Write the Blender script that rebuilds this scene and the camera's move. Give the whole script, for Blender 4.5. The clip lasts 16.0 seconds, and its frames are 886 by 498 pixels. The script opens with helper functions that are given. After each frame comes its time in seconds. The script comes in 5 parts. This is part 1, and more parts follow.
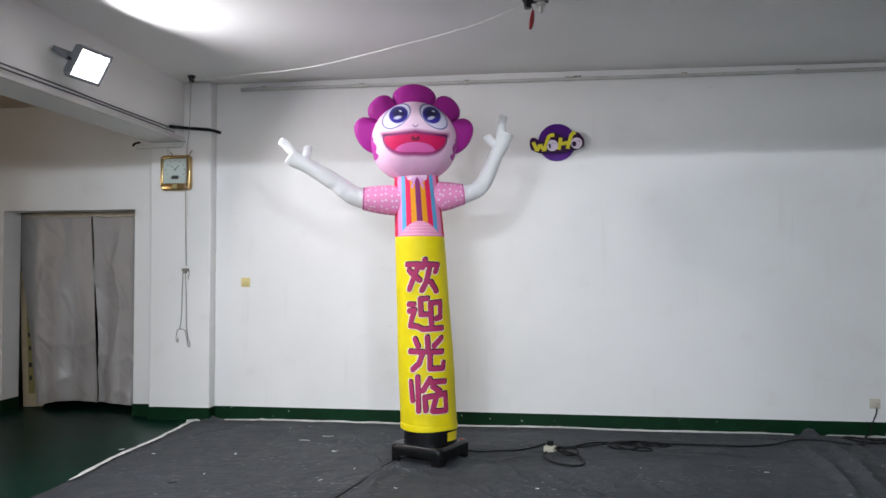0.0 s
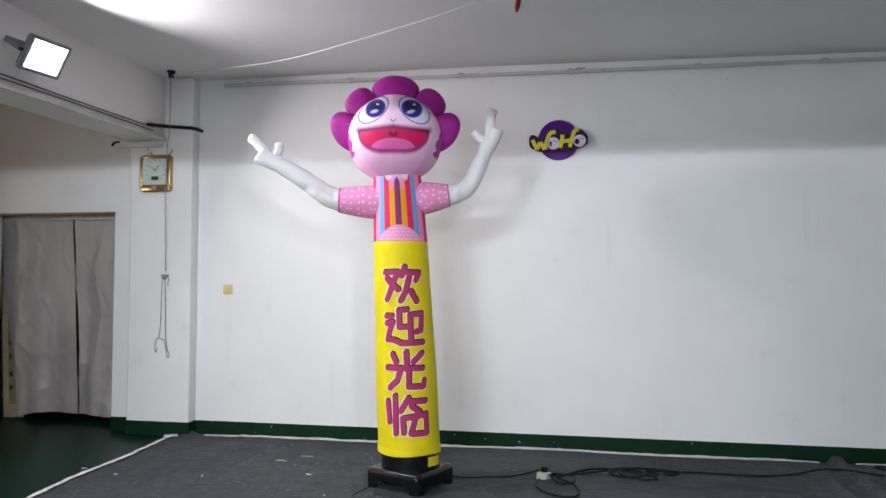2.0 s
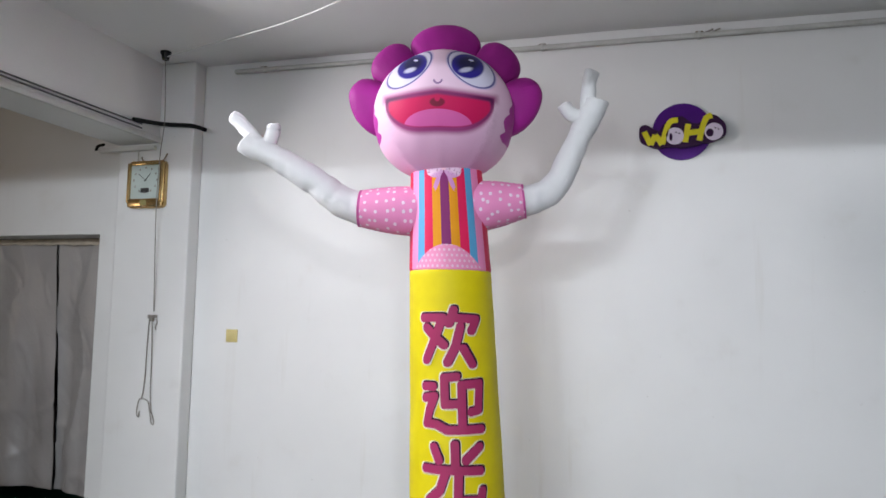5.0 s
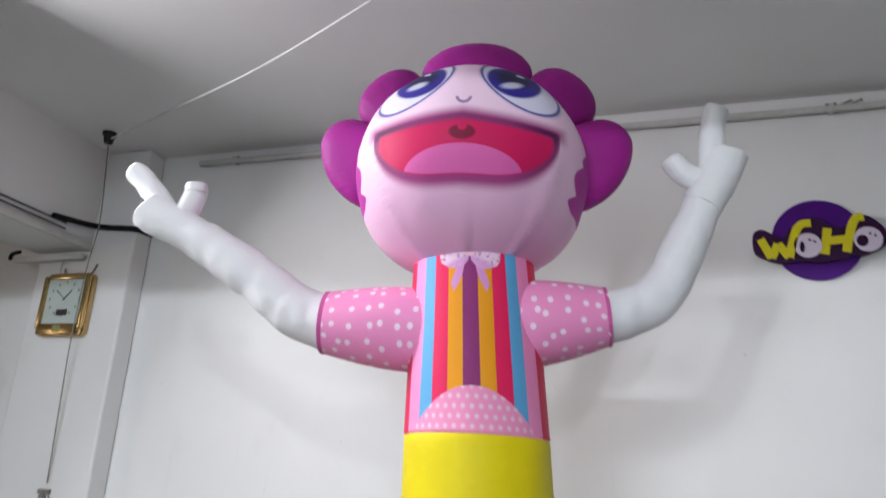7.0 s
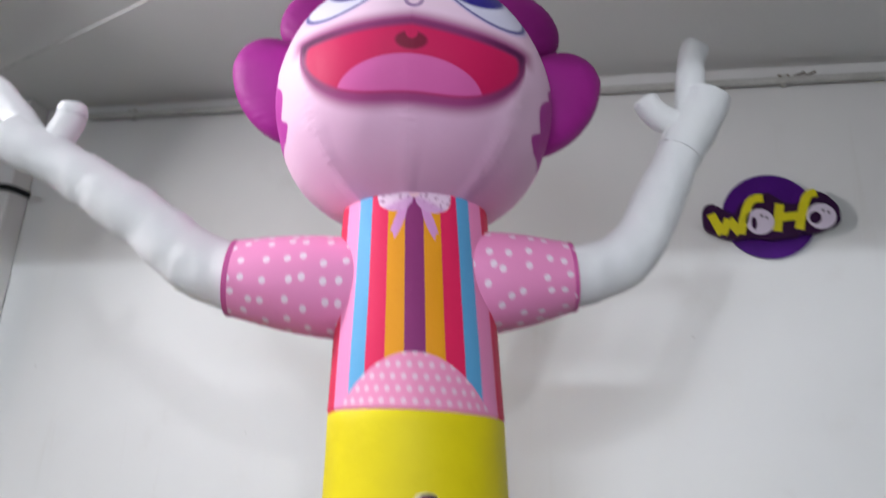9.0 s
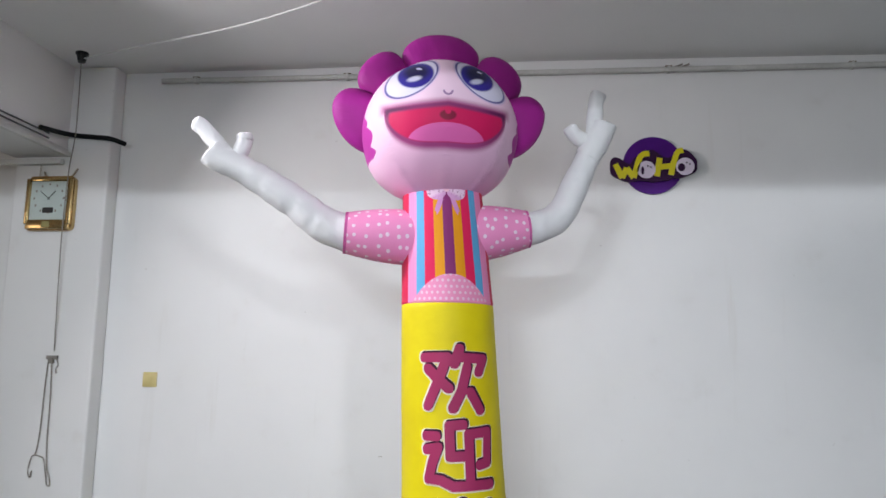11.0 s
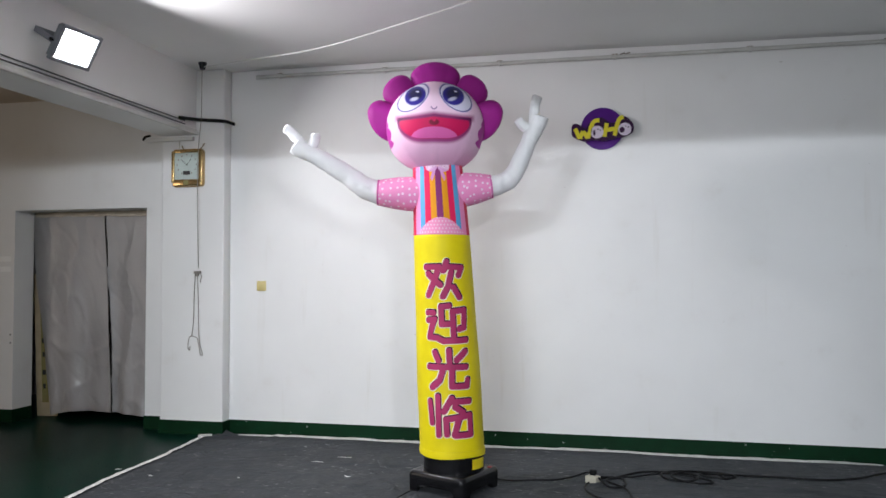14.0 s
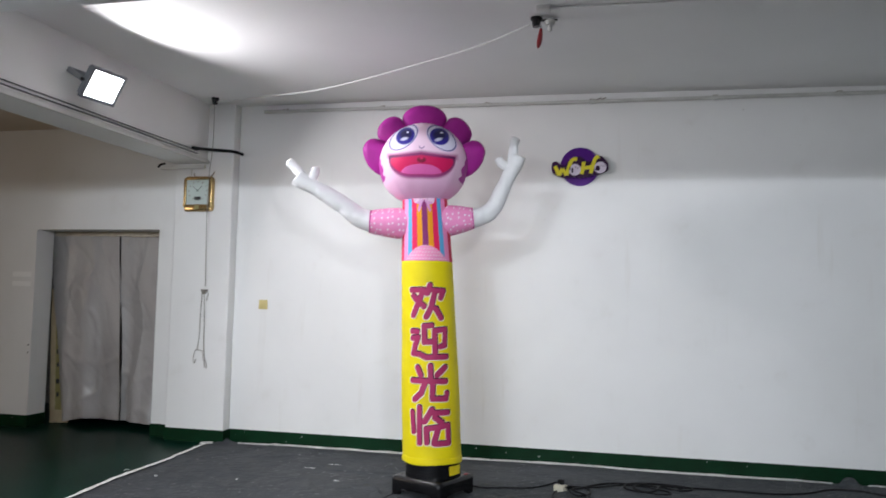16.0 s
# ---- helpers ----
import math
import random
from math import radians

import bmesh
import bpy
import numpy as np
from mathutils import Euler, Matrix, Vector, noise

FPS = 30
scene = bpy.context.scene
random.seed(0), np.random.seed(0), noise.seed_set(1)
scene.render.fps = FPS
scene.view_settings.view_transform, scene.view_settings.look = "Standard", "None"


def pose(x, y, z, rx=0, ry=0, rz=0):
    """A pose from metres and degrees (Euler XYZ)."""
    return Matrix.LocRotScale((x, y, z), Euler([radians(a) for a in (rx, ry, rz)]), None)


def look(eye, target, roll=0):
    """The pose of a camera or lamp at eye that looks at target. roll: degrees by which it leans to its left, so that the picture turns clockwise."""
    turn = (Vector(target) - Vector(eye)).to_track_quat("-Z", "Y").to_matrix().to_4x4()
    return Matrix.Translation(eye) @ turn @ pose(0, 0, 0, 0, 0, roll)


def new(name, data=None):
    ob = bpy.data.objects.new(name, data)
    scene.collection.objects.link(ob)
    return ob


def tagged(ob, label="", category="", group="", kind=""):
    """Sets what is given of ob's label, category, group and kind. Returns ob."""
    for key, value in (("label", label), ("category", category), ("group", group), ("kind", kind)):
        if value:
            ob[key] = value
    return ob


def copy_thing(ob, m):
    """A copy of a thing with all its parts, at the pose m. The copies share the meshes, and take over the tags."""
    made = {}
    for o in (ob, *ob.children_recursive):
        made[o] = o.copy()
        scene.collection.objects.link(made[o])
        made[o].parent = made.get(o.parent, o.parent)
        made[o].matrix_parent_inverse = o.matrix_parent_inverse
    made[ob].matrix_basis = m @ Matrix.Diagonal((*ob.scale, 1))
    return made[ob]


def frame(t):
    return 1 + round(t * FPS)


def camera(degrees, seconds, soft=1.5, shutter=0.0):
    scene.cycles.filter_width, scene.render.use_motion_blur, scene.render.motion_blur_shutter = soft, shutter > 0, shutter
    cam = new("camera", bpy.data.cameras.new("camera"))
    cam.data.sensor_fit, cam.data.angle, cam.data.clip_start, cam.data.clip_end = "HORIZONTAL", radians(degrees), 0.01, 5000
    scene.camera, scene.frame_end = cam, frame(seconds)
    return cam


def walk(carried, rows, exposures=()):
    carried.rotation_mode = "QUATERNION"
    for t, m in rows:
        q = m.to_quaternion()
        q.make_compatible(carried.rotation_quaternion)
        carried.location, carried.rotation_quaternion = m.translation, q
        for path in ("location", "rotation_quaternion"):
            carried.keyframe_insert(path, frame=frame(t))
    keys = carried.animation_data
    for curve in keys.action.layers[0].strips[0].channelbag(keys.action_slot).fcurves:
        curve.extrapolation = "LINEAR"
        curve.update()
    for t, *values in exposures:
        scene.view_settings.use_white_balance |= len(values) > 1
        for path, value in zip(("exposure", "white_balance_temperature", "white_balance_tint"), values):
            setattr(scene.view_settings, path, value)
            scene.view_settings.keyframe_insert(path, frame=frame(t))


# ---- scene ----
import functools

cam = camera(61.1, 16.0, shutter=0.5)
PATH = [
    (0, (0.473, 0.425, 1.426), (0.186, 2.403, 1.489), -0.1),
    (0.5, (0.524, 0.451, 1.437), (0.194, 2.423, 1.494), 0.4),
    (1, (0.548, 0.569, 1.429), (0.224, 2.542, 1.473), 0.4),
    (1.5, (0.601, 0.754, 1.451), (0.28, 2.727, 1.539), 0.4),
    (2, (0.743, 0.975, 1.452), (0.372, 2.938, 1.528), 0.2),
    (2.5, (0.87, 1.168, 1.47), (0.405, 3.112, 1.527), 1.6),
    (3, (0.864, 1.46, 1.444), (0.309, 3.381, 1.473), 0.8),
    (3.2, (0.801, 1.579, 1.427), (0.23, 3.495, 1.486), 0.3),
    (5.3, (0.356, 2.995, 1.487), (-0.215, 4.896, 1.734), 1.5),
    (5.5, (0.291, 3.145, 1.469), (-0.276, 5.038, 1.778), 2.0),
    (6, (0.138, 3.523, 1.495), (-0.412, 5.41, 1.865), 1.4),
    (6.5, (0.055, 3.864, 1.524), (-0.487, 5.739, 1.962), 0.3),
    (7, (0.0, 4.187, 1.566), (-0.61, 5.99, 2.179), 3.2),
    (7.5, (-0.134, 4.403, 1.577), (-0.689, 6.172, 2.328), 3.4),
    (8, (-0.189, 4.595, 1.586), (-0.681, 6.377, 2.348), 2.4),
    (8.5, (-0.21, 4.626, 1.606), (-0.689, 6.403, 2.388), 2.3),
    (9, (-0.163, 4.519, 1.545), (-0.545, 6.381, 2.17), 2.6),
    (9.2, (-0.145, 4.396, 1.52), (-0.512, 6.292, 2.039), 3.6),
    (11.3, (-0.194, 2.781, 1.469), (-0.414, 4.751, 1.732), 0.5),
    (11.5, (-0.166, 2.621, 1.499), (-0.421, 4.591, 1.732), -0.7),
    (12, (0.025, 2.233, 1.489), (-0.317, 4.195, 1.674), 0.9),
    (12.5, (0.21, 1.918, 1.404), (-0.212, 3.867, 1.563), 0.2),
    (13, (0.427, 1.599, 1.441), (-0.03, 3.54, 1.585), -0.5),
    (13.5, (0.575, 1.379, 1.436), (0.103, 3.322, 1.488), 0.6),
    (14, (0.58, 1.164, 1.442), (0.145, 3.115, 1.508), -0.1),
    (14.5, (0.623, 1.05, 1.443), (0.221, 3.008, 1.517), -0.0),
    (15, (0.73, 0.924, 1.453), (0.27, 2.869, 1.522), -0.1),
    (15.5, (0.826, 0.789, 1.439), (0.315, 2.721, 1.511), 0.6),
    (16, (0.839, 0.683, 1.425), (0.391, 2.628, 1.558), 1.2),
]
walk(cam, [(t, look(eye, target, roll)) for t, eye, target, roll in PATH],
     exposures=((0.0, 0.0), (2.0, 0.0), (3.2, -0.04), (5.5, -0.10), (7.0, -0.13), (8.5, -0.19), (9.2, -0.20), (11.5, -0.16), (13.0, -0.06), (14.0, -0.02), (16.0, 0.0)))


# ---- world and lights ----
world = bpy.data.worlds.new("world")
scene.world = world
world.use_nodes = True
world.node_tree.nodes["Background"].inputs[0].default_value = (0.55, 0.6, 0.65, 1)
world.node_tree.nodes["Background"].inputs[1].default_value = 0.4

FLOODS = (  # eye, target, watts, colour, spread: the flood on the side beam, and the two behind the camera
    ((-2.86, 5.446, 2.938), (-1.9, 5.306, 2.353), 60.0, (0.98, 0.95, 1.0), 164),
    ((-1.1, -1.4, 3.02), (-1.2, 6.5, 1.7), 50.0, (0.85, 0.91, 1.0), 164),
    ((2.45, -1.4, 3.0), (-2.5, 6.6, 1.8), 40.0, (0.90, 0.94, 1.0), 112),
)
for eye, target, watts, tone, spread in FLOODS:
    d = bpy.data.lights.new("flood_light", "AREA")
    d.shape, d.size, d.size_y, d.energy, d.color = "RECTANGLE", 0.27, 0.2, watts, tone
    lamp = new("flood_light", d)
    d.spread = radians(spread)
    way = (Vector(target) - Vector(eye)).normalized()
    lamp.matrix_world = look(Vector(eye) + way * 0.006, target)

BATTENS = (-1.6, -0.2)             # tube lamps in a row behind the cross beam
for x in BATTENS:
    d = bpy.data.lights.new("tube_light", "AREA")
    d.shape, d.size, d.size_y, d.energy, d.color = "RECTANGLE", 1.16, 0.05, 66.0, (0.83, 0.90, 1.0)
    lamp = new("tube_light", d)
    lamp.matrix_world = look((x, -1.38, 3.03), (x, 1.0, 2.3))

WINDOWS = ((-3.0, -1.5), (-1.1, 0.4))       # openings in the front wall, at the same sill and head
SILL, HEAD, YF = 0.95, 2.35, -4.5
for a, b in WINDOWS:
    d = bpy.data.lights.new("window_light", "AREA")
    d.shape, d.size, d.size_y, d.energy, d.color = "RECTANGLE", b - a, HEAD - SILL, 88.0, (0.86, 0.93, 1.0)
    lamp = new("window_light", d)
    lamp.matrix_world = look(((a + b) / 2, YF - 0.05, (SILL + HEAD) / 2), ((a + b) / 2, 5, (SILL + HEAD) / 2))

BAY_FILL = (1.6, 3.6, 1.15, 2.55)                # unseen opening added for a warm fill lamp: along wall, sill and head
d = bpy.data.lights.new("window_light", "AREA")
d.shape, d.size, d.size_y, d.energy, d.color = "RECTANGLE", BAY_FILL[1] - BAY_FILL[0], BAY_FILL[3] - BAY_FILL[2], 44.0, (1.0, 0.84, 0.70)
lamp = new("window_light", d)
lamp.matrix_world = look((-8.05, (BAY_FILL[0] + BAY_FILL[1]) / 2, (BAY_FILL[2] + BAY_FILL[3]) / 2), (0, (BAY_FILL[0] + BAY_FILL[1]) / 2, (BAY_FILL[2] + BAY_FILL[3]) / 2))


# ---- materials ----
class Graph:
    """A small writer of node arithmetic."""

    def __init__(self, name, rough=0.5, metal=0.0, coat=0.0):
        self.mat = bpy.data.materials.new(name)
        self.mat.use_nodes = True
        self.t = self.mat.node_tree
        self.b = self.t.nodes["Principled BSDF"]
        self.b.inputs["Roughness"].default_value = rough
        self.b.inputs["Metallic"].default_value = metal
        self.b.inputs["Coat Weight"].default_value = coat
        self.co = None

    def node(self, kind):
        return self.t.nodes.new(kind)

    def put(self, socket, v):
        if isinstance(v, (int, float)):
            socket.default_value = v
        elif isinstance(v, tuple):
            socket.default_value = v if len(v) == len(socket.default_value) else (*v, 1.0)
        else:
            self.t.links.new(v, socket)

    def m(self, op, a, b=0.0, c=0.0):
        n = self.node("ShaderNodeMath")
        n.operation = op
        for s, v in zip(n.inputs, (a, b, c)):
            self.put(s, v)
        return n.outputs[0]

    def xyz(self):
        tc = self.node("ShaderNodeTexCoord")
        sp = self.node("ShaderNodeSeparateXYZ")
        self.t.links.new(tc.outputs["Object"], sp.inputs[0])
        self.co = tc.outputs["Object"]
        return sp.outputs[0], sp.outputs[1], sp.outputs[2]

    def coords(self):
        if self.co is None:
            self.co = self.node("ShaderNodeTexCoord").outputs["Object"]
        return self.co

    def step(self, v, lo, hi):
        n = self.node("ShaderNodeMapRange")
        n.interpolation_type = "SMOOTHSTEP"
        n.inputs["From Min"].default_value, n.inputs["From Max"].default_value = lo, hi
        self.put(n.inputs["Value"], v)
        return n.outputs["Result"]

    def mix(self, f, a, b, kind="MIX"):
        n = self.node("ShaderNodeMix")
        n.data_type, n.blend_type = "RGBA", kind
        self.put(n.inputs["Factor"], f)
        self.put(n.inputs["A"], a)
        self.put(n.inputs["B"], b)
        return n.outputs["Result"]

    def noise(self, scale, detail=3.0, rough=0.55, co=None, squash=None):
        n = self.node("ShaderNodeTexNoise")
        n.inputs["Scale"].default_value, n.inputs["Detail"].default_value = scale, detail
        n.inputs["Roughness"].default_value = rough
        c = co or self.coords()
        if squash:
            mp = self.node("ShaderNodeMapping")
            mp.inputs["Scale"].default_value = squash
            self.t.links.new(c, mp.inputs[0])
            c = mp.outputs[0]
        self.t.links.new(c, n.inputs["Vector"])
        return n.outputs["Fac"]

    def ellipse(self, x, y, cx, cy, rx, ry, turn=0.0):
        """The normalised distance from an ellipse's middle: 1 on its rim."""
        dx, dy = self.m("SUBTRACT", x, cx), self.m("SUBTRACT", y, cy)
        if turn:
            c, s = math.cos(radians(turn)), math.sin(radians(turn))
            dx, dy = (self.m("ADD", self.m("MULTIPLY", dx, c), self.m("MULTIPLY", dy, s)),
                      self.m("SUBTRACT", self.m("MULTIPLY", dy, c), self.m("MULTIPLY", dx, s)))
        u, v = self.m("DIVIDE", dx, rx), self.m("DIVIDE", dy, ry)
        return self.m("SQRT", self.m("ADD", self.m("MULTIPLY", u, u), self.m("MULTIPLY", v, v)))

    def bump(self, h, strength=0.2, distance=0.01):
        n = self.node("ShaderNodeBump")
        n.inputs["Strength"].default_value, n.inputs["Distance"].default_value = strength, distance
        self.put(n.inputs["Height"], h)
        self.t.links.new(n.outputs[0], self.b.inputs["Normal"])
        return self

    def colour(self, c):
        self.put(self.b.inputs["Base Color"], c)
        return self


def mottled(name, base, other, rough=0.5, scale=3.0, fine=60.0, relief=0.1, depth=0.004, metal=0.0, coat=0.0, amount=1.0):
    g = Graph(name, rough, metal, coat)
    big, small = g.noise(scale, 4), g.noise(fine, 2)
    f = g.m("MULTIPLY", g.step(g.m("ADD", g.m("MULTIPLY", big, 0.75), g.m("MULTIPLY", small, 0.25)), 0.35, 0.68), amount)
    g.colour(g.mix(f, base, other))
    g.put(g.b.inputs["Roughness"], g.m("ADD", g.m("MULTIPLY", small, 0.12), rough - 0.06))
    g.bump(g.m("ADD", g.m("MULTIPLY", big, 0.5), g.m("MULTIPLY", small, 0.5)), relief, depth)
    return g.mat


def srgb(r, g, b):
    return tuple(((c / 255 + 0.055) / 1.055) ** 2.4 if c > 10 else c / 3294 for c in (r, g, b))


def wall_paint():
    g = Graph("white_wall_paint", 0.55)
    big, mid, fine = g.noise(0.8, 4), g.noise(3.2, 5, 0.62), g.noise(140, 2)
    c = g.mix(g.step(big, 0.3, 0.7), (0.81, 0.81, 0.80), (0.755, 0.755, 0.745))
    c = g.mix(g.m("MULTIPLY", g.step(mid, 0.58, 0.78), 0.5), c, (0.70, 0.685, 0.655))
    runs = g.m("MULTIPLY", g.step(g.noise(7, 3, 0.6, squash=(1.6, 1.6, 0.10)), 0.60, 0.75), g.step(big, 0.42, 0.62))
    c = g.mix(g.m("MULTIPLY", runs, 0.45), c, (0.67, 0.65, 0.61))
    specks = g.step(g.noise(30, 2), 0.76, 0.79)
    g.colour(g.mix(g.m("MULTIPLY", specks, 0.35), c, (0.45, 0.43, 0.40)))
    g.put(g.b.inputs["Roughness"], g.m("ADD", g.m("MULTIPLY", mid, 0.2), 0.45))
    return g.bump(g.m("ADD", g.m("MULTIPLY", mid, 0.6), g.m("MULTIPLY", fine, 0.4)), 0.15, 0.004).mat


WALL = wall_paint()
CEIL = mottled("white_ceiling_paint", (0.83, 0.83, 0.82), (0.78, 0.78, 0.77), 0.7, 0.7, 120, 0.12, 0.003)


def skirting_paint():
    g = Graph("dark_green_skirting_paint", 0.55)
    c = g.mix(g.step(g.noise(6, 4), 0.3, 0.7), (0.002, 0.028, 0.010), (0.002, 0.020, 0.007))
    chips = g.step(g.noise(26, 2), 0.735, 0.76)
    g.colour(g.mix(g.m("MULTIPLY", chips, 0.8), c, (0.5, 0.52, 0.5)))
    g.b.inputs["Specular IOR Level"].default_value = 0.12
    return g.bump(g.noise(90, 2), 0.2, 0.002).mat


SKIRT = skirting_paint()
EPOXY = mottled("green_floor_paint", (0.0020, 0.021, 0.0135), (0.0026, 0.027, 0.017), 0.30, 1.3, 50, 0.08, 0.002)
EPOXY.node_tree.nodes["Principled BSDF"].inputs["Specular IOR Level"].default_value = 0.05
HEM = mottled("white_sheet_backing", (0.78, 0.78, 0.76), (0.60, 0.60, 0.58), 0.7, 9, 120, 0.3, 0.003)
TRUNK = mottled("white_trunking_plastic", (0.70, 0.70, 0.68), (0.58, 0.58, 0.56), 0.45, 4, 80, 0.1, 0.001)
PIPE = mottled("grey_white_conduit_plastic", (0.60, 0.60, 0.57), (0.48, 0.48, 0.45), 0.45, 5, 80, 0.1, 0.001)
BLACK = mottled("black_plastic", (0.004, 0.004, 0.005), (0.007, 0.007, 0.008), 0.22, 9, 150, 0.15, 0.001)
BLACK.node_tree.nodes["Principled BSDF"].inputs["Specular IOR Level"].default_value = 0.35
RUBBER = mottled("black_cable_rubber", (0.005, 0.005, 0.006), (0.010, 0.010, 0.011), 0.55, 9, 150, 0.1, 0.001)
RUBBER.node_tree.nodes["Principled BSDF"].inputs["Specular IOR Level"].default_value = 0.2
LEAD = mottled("dark_grey_cable_plastic", (0.13, 0.132, 0.138), (0.09, 0.092, 0.097), 0.5, 9, 120, 0.1, 0.001)
GREY = mottled("grey_lamp_housing", (0.22, 0.23, 0.25), (0.16, 0.17, 0.19), 0.45, 8, 120, 0.1, 0.001)
GOLD = mottled("brass_gold_trim", (0.58, 0.42, 0.20), (0.46, 0.32, 0.14), 0.22, 6, 120, 0.1, 0.001, metal=0.9)
DIAL = mottled("pale_clock_dial", (0.52, 0.60, 0.57), (0.47, 0.55, 0.52), 0.5, 5, 90, 0.02, 0.001, coat=0.8)
DARK = mottled("dark_ink", (0.02, 0.02, 0.022), (0.03, 0.03, 0.03), 0.5, 9, 90, 0.05, 0.001)
IVORY = mottled("ivory_switch_plastic", (0.66, 0.56, 0.25), (0.58, 0.48, 0.20), 0.35, 9, 90, 0.05, 0.001)
CREAM = mottled("cream_plug_plastic", (0.62, 0.58, 0.47), (0.55, 0.51, 0.41), 0.4, 9, 90, 0.05, 0.001)
CORD = mottled("pale_cord", (0.58, 0.56, 0.52), (0.44, 0.42, 0.38), 0.8, 20, 200, 0.3, 0.002)
GREYCORD = mottled("dirty_grey_cord", (0.30, 0.275, 0.24), (0.20, 0.185, 0.165), 0.85, 20, 200, 0.3, 0.002)
ROPE = mottled("white_ceiling_rope", (0.74, 0.74, 0.72), (0.64, 0.64, 0.62), 0.6, 20, 200, 0.3, 0.002)
RED = mottled("red_plastic", (0.30, 0.012, 0.02), (0.22, 0.01, 0.015), 0.35, 8, 90, 0.1, 0.001)
PURPLE = mottled("purple_sign_board", srgb(80, 20, 126), srgb(70, 16, 112), 0.4, 6, 120, 0.05, 0.001)
PLUM = mottled("dark_plum_sign_edge", srgb(58, 24, 66), srgb(48, 20, 54), 0.4, 8, 120, 0.05, 0.001)
for m in (PURPLE, PLUM):
    m.node_tree.nodes["Principled BSDF"].inputs["Specular IOR Level"].default_value = 0.15
SIGNYELLOW = mottled("yellow_sign_paint", srgb(226, 216, 20), srgb(214, 202, 18), 0.35, 6, 120, 0.05, 0.001)
SIGNWHITE = mottled("lilac_white_sign_paint", srgb(226, 214, 230), srgb(214, 202, 220), 0.4, 6, 120, 0.05, 0.001)
WOOD = mottled("pale_board", (0.62, 0.52, 0.34), (0.52, 0.42, 0.26), 0.6, 7, 90, 0.2, 0.002)
OLIVE = mottled("olive_label", (0.30, 0.26, 0.10), (0.26, 0.22, 0.08), 0.6, 7, 90, 0.1, 0.001)
PAPER = mottled("white_paper", (0.91, 0.91, 0.90), (0.87, 0.87, 0.86), 0.6, 12, 120, 0.1, 0.001)
YLABEL = mottled("yellow_warning_label", srgb(235, 212, 30), srgb(220, 196, 24), 0.4, 9, 90, 0.05, 0.001)
# beige also picked for its warm bounce in the side bay
BEIGE = mottled("warm_beige_paint", (0.66, 0.55, 0.44), (0.58, 0.48, 0.38), 0.7, 1.2, 80, 0.1, 0.003)
TAPE = mottled("yellowed_tape", (0.50, 0.44, 0.35), (0.38, 0.32, 0.25), 0.5, 12, 90, 0.2, 0.002)
RUST = mottled("rusty_clip", (0.30, 0.25, 0.19), (0.22, 0.17, 0.12), 0.7, 20, 120, 0.2, 0.001)
DUSTY = mottled("back_room_paint", (0.40, 0.39, 0.37), (0.32, 0.31, 0.29), 0.7, 2, 60, 0.1, 0.003)


def lamp_glass():
    g = Graph("flood_glass", 0.3)
    g.colour((0.9, 0.92, 0.95))
    g.b.inputs["Emission Color"].default_value = (0.93, 0.97, 1.0, 1)
    g.b.inputs["Emission Strength"].default_value = 12.0
    return g.mat


GLASS = lamp_glass()


def sheet_cloth():
    g = Graph("grey_floor_sheet", 0.7)
    big, mid, fine = g.noise(0.9, 4), g.noise(7, 4, 0.6), g.noise(260, 2)
    crease = g.m("ABSOLUTE", g.m("SUBTRACT", g.noise(1.7, 5, 0.55, squash=(0.8, 1.6, 1.0)), 0.5))
    small = g.m("ABSOLUTE", g.m("SUBTRACT", g.noise(6.0, 3, 0.5, squash=(1.3, 0.8, 1.0)), 0.5))
    c = g.mix(g.step(big, 0.3, 0.7), (0.027, 0.032, 0.037), (0.045, 0.051, 0.058))
    c = g.mix(g.m("MULTIPLY", g.step(mid, 0.42, 0.72), 0.4), c, (0.082, 0.088, 0.096))
    lint = g.m("MULTIPLY", g.step(g.noise(34, 2, squash=(0.6, 1.5, 1.0)), 0.645, 0.69), g.step(g.noise(1.5, 2), 0.40, 0.58))
    c = g.mix(g.m("MULTIPLY", lint, 0.6), c, (0.38, 0.38, 0.39))
    weave = g.m("MULTIPLY", g.step(fine, 0.35, 0.7), 0.35)
    g.colour(g.mix(weave, c, (0.085, 0.09, 0.098)))
    g.b.inputs["Specular IOR Level"].default_value = 0.3
    h = g.m("ADD", g.m("MULTIPLY", g.step(crease, 0.05, 0.0), 0.35), g.m("MULTIPLY", g.step(small, 0.07, 0.0), 0.06))
    h = g.m("ADD", h, g.m("ADD", g.m("MULTIPLY", g.noise(2.4, 3, 0.5, squash=(1.3, 0.7, 1.0)), 2.2), g.m("MULTIPLY", g.noise(9, 3), 0.45)))
    g.bump(g.m("ADD", h, g.m("MULTIPLY", fine, 0.06)), 0.9, 0.018)
    return g.mat


SHEET = sheet_cloth()


